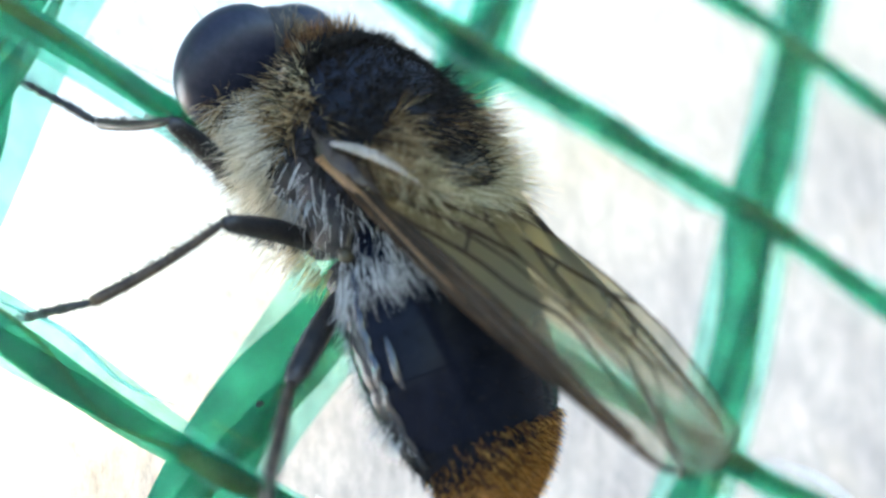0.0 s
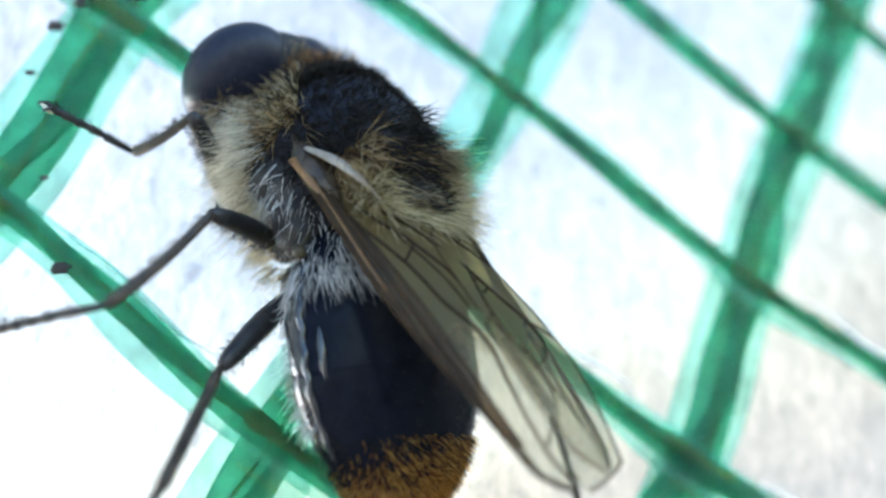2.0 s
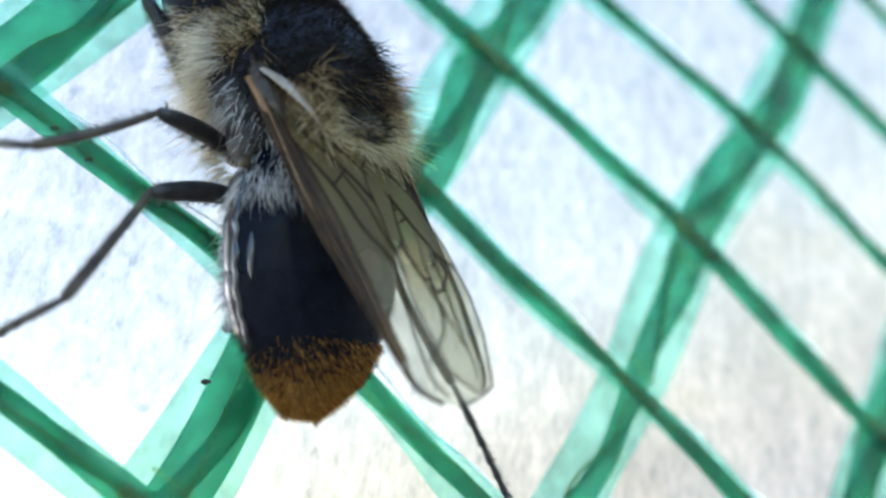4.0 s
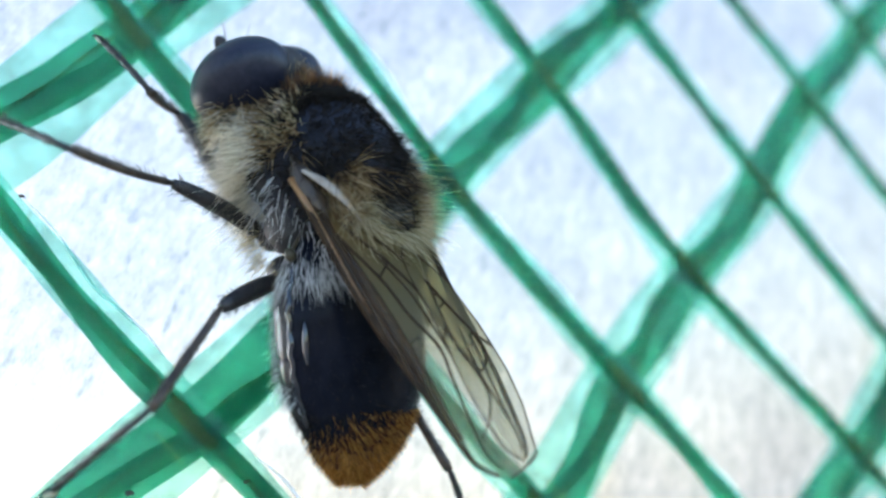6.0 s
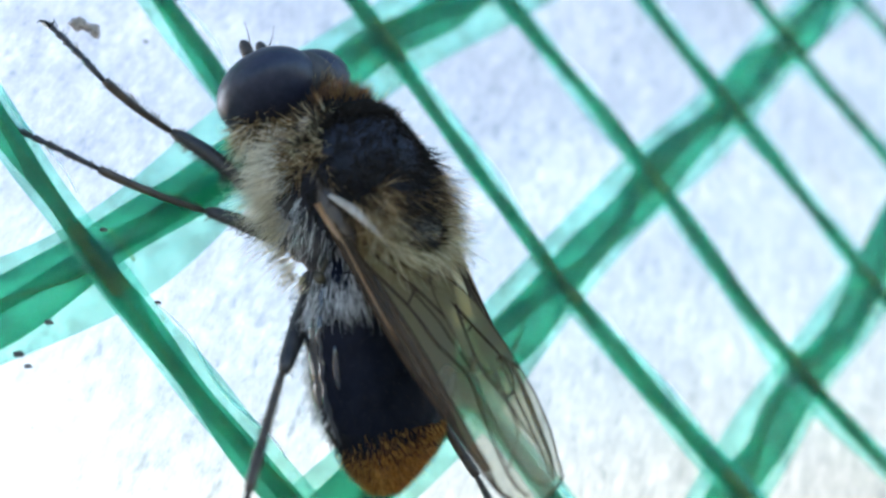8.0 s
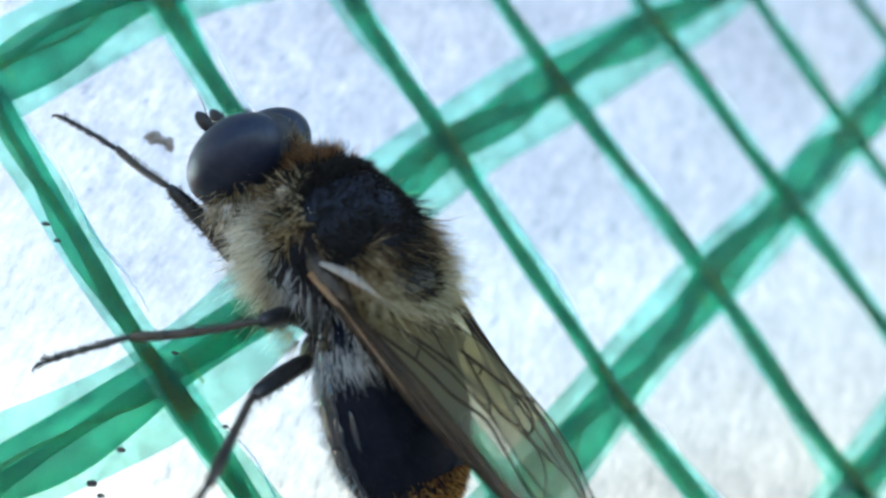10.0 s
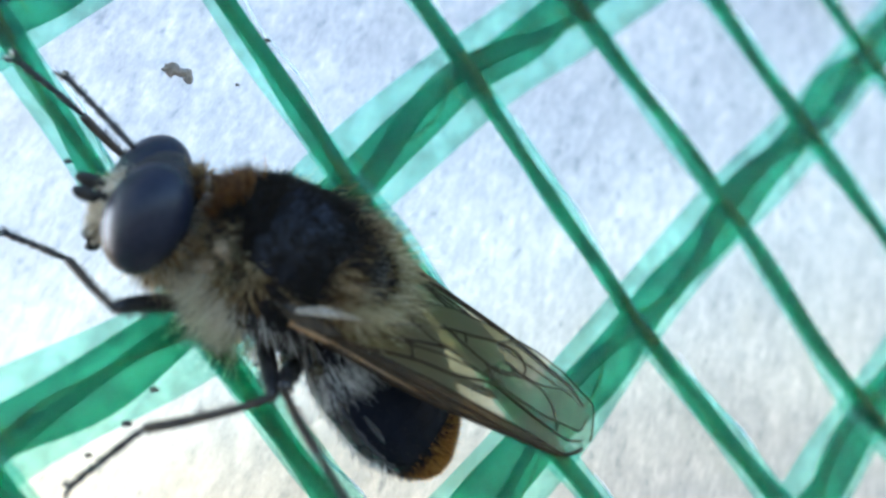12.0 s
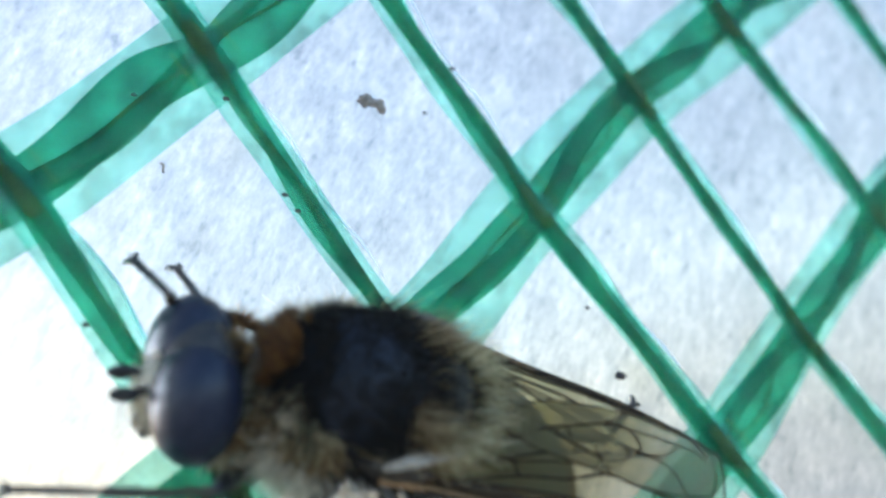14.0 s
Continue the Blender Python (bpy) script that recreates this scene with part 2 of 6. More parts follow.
def part(name, bm, mat, parent=None, label="", smooth=True):
    """One mesh object, from a bmesh or from (vertices, faces) in millimetres."""
    me = bpy.data.meshes.new(name)
    if isinstance(bm, tuple):
        me.from_pydata([(v[0] * MM, v[1] * MM, v[2] * MM) for v in bm[0]], [], bm[1])
    else:
        bmesh.ops.recalc_face_normals(bm, faces=bm.faces)
        for v in bm.verts:
            v.co *= MM
        bm.to_mesh(me)
        bm.free()
    me.materials.append(mat)
    if smooth:
        me.polygons.foreach_set("use_smooth", [True] * len(me.polygons))
    me.update()
    ob = new(name, me)
    ob.parent = parent
    return tagged(ob, label=label) if label else ob


# ---- the setting: ground and the wall of film ----
TILT = radians(57.0)     # how far the mesh's short pitch is turned from the level


def on_net(x, y, h=0.0):
    """A place in millimetres on the mesh (x along the wide tapes, y along the narrow ones, h towards the room) in the world, in millimetres."""
    return Vector((x * math.sin(TILT) - y * math.cos(TILT), -h, x * math.cos(TILT) + y * math.sin(TILT) + 1200.0))


# out of view; added to throw warm light up onto the fly
def build_ground():
    n, size = 24, 60000.0
    verts = [((i / n - 0.5) * size, (j / n - 0.5) * size, 0) for j in range(n + 1) for i in range(n + 1)]
    faces = [(j * (n + 1) + i, j * (n + 1) + i + 1, (j + 1) * (n + 1) + i + 1, (j + 1) * (n + 1) + i) for j in range(n) for i in range(n)]
    tagged(part("ground", (verts, faces), BOUNCE_GROUND), "unseen ground below the film wall, pale to bounce light", "ground", kind="structure")


FILM_AT = (8.0, 1177.5)      # the place on the film that the lens is set to


def build_film():
    """The film stands from the ground to 2.4 m; near the mesh it is slightly wavy."""
    xs = [-2000, -600, -150] + [-60 + 3 * i for i in range(54)] + [250, 800, 2000]
    zs = [0, 600, 1000] + [1110 + 3 * i for i in range(46)] + [1400, 1800, 2400]
    verts, faces = [], []
    for z in zs:
        for x in xs:
            near = abs(x - 20) < 85 and abs(z - 1180) < 75
            d = 0.12 * noise.noise(Vector((x * 0.09, z * 0.09, 3.1))) if near else 0.0
            verts.append((x - FILM_AT[0], d, z - FILM_AT[1]))
    w = len(xs)
    for j in range(len(zs) - 1):
        for i in range(w - 1):
            faces.append((j * w + i, j * w + i + 1, (j + 1) * w + i + 1, (j + 1) * w + i))
    film = tagged(part("wall_film", (verts, faces), FILM), "milky white translucent plastic film wall with fine scuffs", "film wall", kind="structure")
    film.matrix_world = mm(FILM_AT[0], 0.24, FILM_AT[1])


# where the crossings of wide (number) and narrow (letter) tapes lie off the even grid, millimetres
PITCH_X, PITCH_Y = 6.0, 9.296
OFFSETS = {}


def wide_tape_bends(j, bends):
    """How far one wide tape's crossings, by narrow tape, lie off the even grid."""
    for i, off in bends.items():
        OFFSETS[i, j] = off


wide_tape_bends(0, {-1: (0.35, -0.85), 0: (0.65, -0.38), 1: (0.85, 0.21), 2: (0.74, -0.86)})
wide_tape_bends(1, {-1: (-0.33, -0.15), 0: (-0.17, -0.98), 1: (0.06, -0.23), 2: (0.16, 0.35), 3: (-0.11, 0.24), 4: (0.01, -0.23)})
wide_tape_bends(2, {0: (-0.08, -0.66), 1: (0.07, -0.67), 2: (-0.50, -0.17), 3: (-0.03, 0.29), 4: (-0.09, 0.44), 5: (-0.29, 0.79)})
wide_tape_bends(3, {-1: (0.66, -1.12), 0: (0.59, -0.29), 1: (0.29, -0.49), 2: (-0.14, 0.12), 3: (-0.54, 0.71), 4: (-0.16, 0.79), 5: (-0.27, 1.23), 6: (0.18, 1.62)})
wide_tape_bends(4, {-2: (0.10, -0.94), -1: (-0.26, -0.29), 1: (0.01, -0.21), 2: (0.23, 0.54), 3: (0.44, 0.26), 4: (0.02, 0.47)})
wide_tape_bends(5, {-2: (-0.80, 1.08), 0: (-0.42, -0.18), 1: (-0.43, 0.22), 2: (-0.39, 0.53), 3: (0.24, 0.77)})
wide_tape_bends(6, {-1: (-0.88, -1.19), 0: (-0.02, -0.68), 1: (0.20, -0.29)})


def fill_bends():
    """Crossings that are not named take the smoothest values between and beyond those that are."""
    span_i, span_j = range(-6, 11), range(-3, 10)
    at = {(i, j): k for k, (i, j) in enumerate((i, j) for i in span_i for j in span_j)}
    rows, want = [], []

    def rule(weight, terms, value=(0.0, 0.0)):
        row = np.zeros(len(at))
        for place, share in terms:
            row[at[place]] += share * weight
        rows.append(row)
        want.append([v * weight for v in value])
    for i, j in at:
        if (i, j) in OFFSETS:
            rule(30.0, [((i, j), 1.0)], OFFSETS[i, j])
        rule(0.12, [((i, j), 1.0)])
        if (i - 1, j) in at and (i + 1, j) in at:
            rule(1.0, [((i - 1, j), 1.0), ((i, j), -2.0), ((i + 1, j), 1.0)])
        if (i, j - 1) in at and (i, j + 1) in at:
            rule(0.8, [((i, j - 1), 1.0), ((i, j), -2.0), ((i, j + 1), 1.0)])
    solved = np.linalg.lstsq(np.array(rows), np.array(want), rcond=None)[0]
    for place, k in at.items():
        OFFSETS[place] = tuple(float(v) for v in solved[k])


fill_bends()


def crossing(i, j):
    dx, dy = OFFSETS[i, j]
    return Vector((i * PITCH_X + dx, -j * PITCH_Y + dy, 0))


def smooth_line(points, step):
    """Points of a Catmull-Rom line through the given ones."""
    out = []
    for k in range(len(points) - 1):
        p0, p1, p2, p3 = points[max(k - 1, 0)], points[k], points[k + 1], points[min(k + 2, len(points) - 1)]
        n = max(2, int((p2 - p1).length / step))
        for q in range(n):
            t = q / n
            out.append(0.5 * ((2 * p1) + (p2 - p0) * t + (2 * p0 - 5 * p1 + 4 * p2 - p3) * t * t + (3 * p1 - p0 - 3 * p2 + p3) * t ** 3))
    out.append(points[-1].copy())
    return out


def ribbon(line, width, shift, height, thick, cols=5):
    """A tape along the line: width, sideways shift and height are functions of the length run."""
    verts, faces, run = [], [], 0.0
    for k, p in enumerate(line):
        a, b = line[max(k - 1, 0)], line[min(k + 1, len(line) - 1)]
        if k:
            run += (p - line[k - 1]).length
        side = Vector((-(b - a).y, (b - a).x, 0)).normalized()
        w, s, h = width(run), shift(run), height(run)
        for c in range(cols):
            u = c / (cols - 1) - 0.5
            q = p + side * (s + u * w)
            verts.append(on_net(q.x, q.y, h + 0.05 * thick * math.sin(9 * u + run * 0.8) + thick * (1 - (2 * u) ** 2)))
        for c in reversed(range(cols)):
            u = c / (cols - 1) - 0.5
            q = p + side * (s + u * w * 0.98)
            verts.append(on_net(q.x, q.y, h - 0.02))
        m = 2 * cols
        if k:
            for c in range(m):
                d = (c + 1) % m
                faces.append(((k - 1) * m + c, (k - 1) * m + d, k * m + d, k * m + c))
    m = 2 * cols
    faces.append(tuple(reversed(range(m))))
    faces.append(tuple(range((len(line) - 1) * m, len(line) * m)))
    return verts, faces


def wobble(seed, scale, low, high):
    return lambda run: low + (high - low) * (0.5 + 0.75 * noise.noise(Vector((run * scale, seed * 3.7, seed * 1.3))))


def flat_stretch(run):
    """One where a wide tape lies flat and unfolded, nought where it is folded."""
    return max(0.0, min(1.0, (run - 27) / 5, (49 - run) / 5))


def twist(j):
    """A wide tape turns over once on every mesh, so its folded edge runs from side to side."""
    drift = wobble(j + 2.2, 0.16, -0.12, 0.12)
    return lambda run: drift(run) + 0.38 * math.sin(2 * math.pi * run / (2 * PITCH_X) + 1.9 * j)


def build_netting():
    net = tagged(new("plastic_netting"), "green translucent plastic tape netting bonded to the white film", "netting")
    for j in range(-3, 10):
        line = smooth_line([crossing(i, j) for i in range(-6, 11)], 0.3)
        rim = part("wide_tape", ribbon(line, wobble(j + 0.3, 0.16, 2.0, 2.7) if j > 1 else wobble(j + 0.3, 0.16, 2.4, 3.1), wobble(j + 5.1, 0.13, -0.14, 0.14), lambda r: 0.0, 0.03), RIM, net, "clear outer rim of the green tape")
        core = wobble(j + 19.3, 0.26, 1.15, 1.85)
        part("tape_core", ribbon(line, core if j != 4 else lambda r, f=core: f(r) * (1.0 - 0.5 * flat_stretch(r)), wobble(j + 25.1, 0.2, -0.42, 0.42), lambda r: 0.06, 0.05), TAPE, rim, "pale green flat plastic tape")
        fold = wobble(j + 9.2, 0.2, 0.3, 0.95)
        part("folded_strand", ribbon(line, fold if j != 4 else lambda r, f=fold: f(r) * (1.0 - 0.85 * flat_stretch(r)), twist(j), lambda r: 0.15, 0.07), FOLD, rim, "dark green folded part of the tape")
        part("crease", ribbon(line, wobble(j + 71.2, 0.5, 0.04, 0.13), wobble(j + 62.2, 0.3, -0.6, 0.6), lambda r: 0.2, 0.04), CREASE, rim)
        for i in range(-4, 9):
            c = crossing(i, j)
            for k in (-1, 1):
                if noise.noise(Vector((i * 2.1, j * 3.3, k * 5.0))) > -0.15:
                    x = c.x + k * (0.85 + 0.5 * noise.noise(Vector((i, j, k * 2.0))))
                    lean = 0.2 * noise.noise(Vector((i * 4.1, j, k)))
                    pts = [Vector((x + lean * t, c.y + t * 0.55 + 0.1 * k, 0)) for t in (-1, -0.5, 0, 0.5, 1)]
                    part("stitch", ribbon(pts, lambda r: 0.08, lambda r: 0.0, lambda r: 0.27, 0.04, 3), STITCH, rim, "thin yellowish cross thread")
    for i in range(-6, 11):
        line = smooth_line([crossing(i, j) for j in range(-3, 10)], 0.3)
        beads, patches = [], []
        for j in range(-1, 8):
            a, c = crossing(i, j), crossing(i, j + 1)
            if noise.noise(Vector((i * 1.9, j * 2.7, 4.0))) > -0.2:
                pts = [on_net(*(a.lerp(c, 0.2 + 0.6 * t / 10) + Vector((0.62 + 0.12 * math.sin(t * 0.9 + i), 0, 0))).xy, 0.12) for t in range(11)]
                beads.append(tube(pts, [0.01 + 0.045 * math.sin(math.pi * t / 10) for t in range(11)], 6))
            if -4 <= i <= 8:
                span = 0.10 + 0.05 * noise.noise(Vector((i * 3.1, j * 1.7, 9.0)))
                k = crossing(i, j - 1)
                off = 0.25 * noise.noise(Vector((i * 2.3, j * 4.1, 2.0)))
                patches.append(ribbon([a.lerp(c, span * t / 4) if t > 0 else a.lerp(k, -span * t / 4) for t in range(-4, 5)], wobble(i * 3.3 + j, 0.9, 0.2, 0.55), lambda r, off=off: off, lambda r: 0.46, 0.05, 4))
        rim = part("narrow_tape", ribbon(line, wobble(i + 30.3, 0.26, 0.7, 1.4), wobble(i + 45.1, 0.2, -0.25, 0.25), lambda r: 0.24, 0.03), RIM, net, "clear outer rim of the narrow green tape")
        part("tape_core", ribbon(line, wobble(i + 36.3, 0.3, 0.45, 0.9), wobble(i + 41.1, 0.25, -0.14, 0.14), lambda r: 0.3, 0.06), TAPE, rim, "pale green narrow plastic tape")
        part("folded_strand", ribbon(line, wobble(i + 39.2, 0.3, 0.28, 0.55), wobble(i + 52.2, 0.25, -0.2, 0.2), lambda r: 0.39, 0.1), FOLD, rim, "dark green folded part of the tape")
        # thin whitish ridges that paint the bright lines beside the tape
        for bead in beads:
            part("weld_bead", bead, BEAD, rim, "whitish ridge beside the tape, its highlight put into the colour")
        for patch in patches:
            part("weld_patch", patch, WELD, rim, "olive weld where two tapes cross")
        part("crease", ribbon(line, wobble(i + 83.2, 0.5, 0.03, 0.12), wobble(i + 92.2, 0.35, -0.3, 0.3), lambda r: 0.5, 0.04), CREASE, rim)
    net.matrix_world = Matrix.Translation(on_net(0, -30) * MM)
    for tape in net.children:
        tape.matrix_parent_inverse = net.matrix_world.inverted()
    return net


# ---- the fly ----
def tube(points, radii, sides=8, flat=1.0):
    """A closed tube of rings through the points."""
    verts, faces = [], []
    pts = [Vector(p) for p in points]
    up = Vector((0.13, 0.21, 0.97))
    for k, p in enumerate(pts):
        d = (pts[min(k + 1, len(pts) - 1)] - pts[max(k - 1, 0)]).normalized()
        a = up.cross(d).normalized() if abs(up.dot(d)) < 0.95 else Vector((0, 1, 0)).cross(d).normalized()
        b = d.cross(a)
        for s in range(sides):
            t = 2 * math.pi * s / sides
            verts.append(p + radii[k] * (a * math.cos(t) + b * math.sin(t) * flat))
        if k:
            for s in range(sides):
                e = (s + 1) % sides
                faces.append(((k - 1) * sides + s, (k - 1) * sides + e, k * sides + e, k * sides + s))
    faces.append(tuple(reversed(range(sides))))
    faces.append(tuple(range((len(pts) - 1) * sides, len(pts) * sides)))
    return verts, faces


def joined(*pieces):
    verts, faces = [], []
    for v, f in pieces:
        n = len(verts)
        verts += v
        faces += [tuple(i + n for i in face) for face in f]
    return verts, faces


def blob(centre, radii, shape=None, rings=28, sides=40):
    """A rounded body; shape(direction) gives a factor on the radius."""
    verts, faces = [], []
    c, r = Vector(centre), Vector(radii)
    for k in range(rings + 1):
        th = math.pi * (0.004 + 0.992 * k / rings)
        for s in range(sides):
            ph = 2 * math.pi * s / sides
            d = Vector((math.cos(th), math.sin(th) * math.cos(ph), math.sin(th) * math.sin(ph)))
            q = shape(d) if shape else 1.0
            verts.append(c + Vector((d.x * r.x, d.y * r.y, d.z * r.z)) * q)
    for k in range(rings):
        for s in range(sides):
            e = (s + 1) % sides
            faces.append((k * sides + s, (k + 1) * sides + s, (k + 1) * sides + e, k * sides + e))
    faces.append(tuple(range(sides)))
    faces.append(tuple(reversed(range(rings * sides, (rings + 1) * sides))))
    return verts, faces


def hairs(roots, rng, length, thick, lean, spread, curl=0.25):
    """Tapered hairs: roots are (place, normal); lean pulls the hairs along a direction."""
    verts, faces = [], []
    lean = Vector(lean)
    for place, normal in roots:
        size = length * rng.uniform(0.6, 1.25)
        clump = noise.noise_vector(place * 2.6) * 0.6 + noise.noise_vector(place * 6.0) * 0.5
        d = (normal + lean + clump + Vector((rng.gauss(0, spread), rng.gauss(0, spread), rng.gauss(0, spread)))).normalized()
        bend = (lean * curl * 2 + Vector((rng.gauss(0, curl), rng.gauss(0, curl), rng.gauss(0, curl)))) * size
        a = d.orthogonal().normalized()
        b = d.cross(a)
        w = thick * rng.uniform(0.8, 1.7)
        n = len(verts)
        p0, p1, p2 = place - normal * 0.05, place + d * size * 0.5 + bend * 0.22, place + d * size + bend * 0.8
        for p, q in ((p0, 1.0), (p1, 0.75)):
            for k in range(3):
                t = 2.0944 * k
                verts.append(p + (a * math.cos(t) + b * math.sin(t)) * w * q)
        verts.append(p2)
        for k in range(3):
            e = (k + 1) % 3
            faces += [(n + k, n + e, n + 3 + e, n + 3 + k), (n + 3 + k, n + 3 + e, n + 6)]
    return verts, faces


def scatter(surface, count, rng, accept):
    """Roots on a surface(rng) -> (place, normal) that accept(place, normal) lets through."""
    out = []
    tries = 0
    while len(out) < count and tries < count * 60:
        tries += 1
        p, n = surface(rng)
        if accept(p, n):
            out.append((p, n))
    return out


def ellipsoid(centre, radii):
    c, r = Vector(centre), Vector(radii)

    def pick(rng):
        d = Vector((rng.gauss(0, 1), rng.gauss(0, 1), rng.gauss(0, 1))).normalized()
        p = Vector((d.x * r.x, d.y * r.y, d.z * r.z))
        return c + p, Vector((d.x / r.x, d.y / r.y, d.z / r.z)).normalized()
    return pick


THORAX_C, THORAX_R = (0.05, 0.0, 0.1), (2.2, 1.9, 1.92)
HEAD_C = (3.35, 0.0, -0.25)


def abdomen_axis(s):
    return Vector((-1.5 - 5.6 * s, 0.5 * s * s, -0.5 - 1.9 * s - 0.8 * s * s))


def abdomen_size(s):
    """Half the width at s, from the waist (0) to the tip (1)."""
    knots = [(0.0, 1.35), (0.12, 1.9), (0.3, 2.3), (0.5, 2.36), (0.68, 2.12), (0.82, 1.6), (0.93, 0.92), (1.0, 0.28)]
    for k in range(len(knots) - 1):
        (a, u), (b, v) = knots[k], knots[k + 1]
        if s <= b:
            (a0, u0), (b1, v1) = knots[max(k - 1, 0)], knots[min(k + 2, len(knots) - 1)]
            t, m, n = (s - a) / (b - a), (v - u0) / (b - a0) * (b - a), (v1 - u) / (b1 - a) * (b - a)
            return (2 * t ** 3 - 3 * t * t + 1) * u + (t ** 3 - 2 * t * t + t) * m + (3 * t * t - 2 * t ** 3) * v + (t ** 3 - t * t) * n
    return knots[-1][1]


def abdomen_ring(s, t):
    d = (abdomen_axis(min(s + 0.02, 1)) - abdomen_axis(max(s - 0.02, 0))).normalized()
    side = Vector((0, 1, 0)) - d * d.y
    side.normalize()
    top = side.cross(d) * -1
    if top.z < 0:
        top = -top
    w = abdomen_size(s)
    step = 1.0 + 0.007 * math.cos(2 * math.pi * ((s * 3.6) % 1.0))
    n = side * math.cos(t) + top * math.sin(t)
    return abdomen_axis(s) + (side * math.cos(t) * w + top * math.sin(t) * w * (0.64 if math.sin(t) > 0 else 0.5)) * step, n


def abdomen_part(s0, s1, rings, sides=44):
    verts, faces = [], []
    for k in range(rings + 1):
        s = s0 + (s1 - s0) * k / rings
        for q in range(sides):
            verts.append(abdomen_ring(s, 2 * math.pi * q / sides)[0])
        if k:
            for q in range(sides):
                e = (q + 1) % sides
                faces.append(((k - 1) * sides + q, (k - 1) * sides + e, k * sides + e, k * sides + q))
    faces.append(tuple(reversed(range(sides))))
    faces.append(tuple(range(rings * sides, (rings + 1) * sides)))
    return verts, faces


def abdomen_roots(s0, s1):
    def pick(rng):
        s, t = rng.uniform(s0, s1), rng.uniform(0, 2 * math.pi)
        return abdomen_ring(s, t)
    return pick


# fore edge, hind edge and veins of a wing, as shares of its length and width
WING_LENGTH, WING_WIDTH = 8.6, 2.6


def wing_fore(s):
    return 0.28 * math.sin(math.pi * min(1, s * 1.02)) ** 0.8 if s < 0.98 else 0.28 * math.sin(math.pi * 0.02) ** 0.8


def wing_width(s):
    knots = [(0.0, 0.2), (0.06, 0.38), (0.13, 0.62), (0.2, 0.66), (0.3, 0.86), (0.45, 1.0), (0.6, 1.0), (0.75, 0.95), (0.85, 0.86), (0.91, 0.76), (0.95, 0.645), (0.98, 0.49), (0.994, 0.3), (1.0, 0.1)]
    for (a, u), (b, v) in zip(knots, knots[1:]):
        if s <= b:
            return u + (v - u) * (s - a) / (b - a)
    return 0.04


def wing_place(s, q, side):
    """A place on the wing: s along it, q from the fore edge (0) to the hind edge (1)."""
    base = Vector((-0.6, 2.05, 0.55))
    tip = Vector((-9.0, 1.5, 1.2)) if side > 0 else Vector((-9.05, 0.4, 1.36))
    d = (tip - base).normalized()
    inward = Vector((0, -1, 0.3)) - d * Vector((0, -1, 0.3)).dot(d)
    inward.normalize()
    up = inward.cross(d)
    if up.z < 0:
        up = -up
    w = wing_width(s) * WING_WIDTH
    lead = wing_fore(s) - 0.66 * (s > 0.88) * ((s - 0.88) / 0.12) ** 3
    v = lead - q * w
    camber = 0.22 * math.sin(math.pi * q) * math.sin(math.pi * s) + 0.05 * math.sin(q * 16) * (1 - s) + 0.04 * math.sin(s * 11 + q * 7)
    p = base + d * (s * WING_LENGTH) - inward * v + up * (camber + (0.10 if side > 0 else 0.0))
    return Vector((p.x, p.y * side, p.z))


VEINS = [
    (0.062, [(0.0, 0.0), (0.1, 0.0), (0.3, 0.0), (0.5, 0.0), (0.7, 0.0), (0.85, 0.0), (0.93, 0.0), (0.98, 0.0)]),
    (0.034, [(0.02, 0.10), (0.2, 0.07), (0.4, 0.05), (0.56, 0.0)]),
    (0.046, [(0.02, 0.2), (0.2, 0.13), (0.45, 0.09), (0.68, 0.045), (0.78, 0.0)]),
    (0.034, [(0.2, 0.2), (0.4, 0.18), (0.6, 0.14), (0.8, 0.09), (0.92, 0.02)]),
    (0.036, [(0.2, 0.2), (0.36, 0.3), (0.5, 0.31), (0.62, 0.4), (0.72, 0.34), (0.84, 0.26), (0.97, 0.2)]),
    (0.034, [(0.06, 0.36), (0.22, 0.4), (0.4, 0.5), (0.6, 0.58), (0.76, 0.62), (0.83, 0.52), (0.88, 0.28)]),
    (0.034, [(0.06, 0.42), (0.2, 0.52), (0.34, 0.66), (0.5, 0.78), (0.66, 0.86), (0.72, 0.72), (0.7, 0.6)]),
    (0.028, [(0.34, 0.47), (0.37, 0.31)]), (0.028, [(0.5, 0.78), (0.53, 0.55)]), (0.026, [(0.62, 0.86), (0.67, 0.99)]),
    (0.028, [(0.05, 0.5), (0.18, 0.68), (0.3, 0.85), (0.38, 0.99)]), (0.024, [(0.3, 0.42), (0.5, 0.45), (0.66, 0.47)]),
    (0.024, [(0.04, 0.6), (0.14, 0.78), (0.22, 0.98)]), (0.022, [(0.3, 0.85), (0.34, 0.66)])]


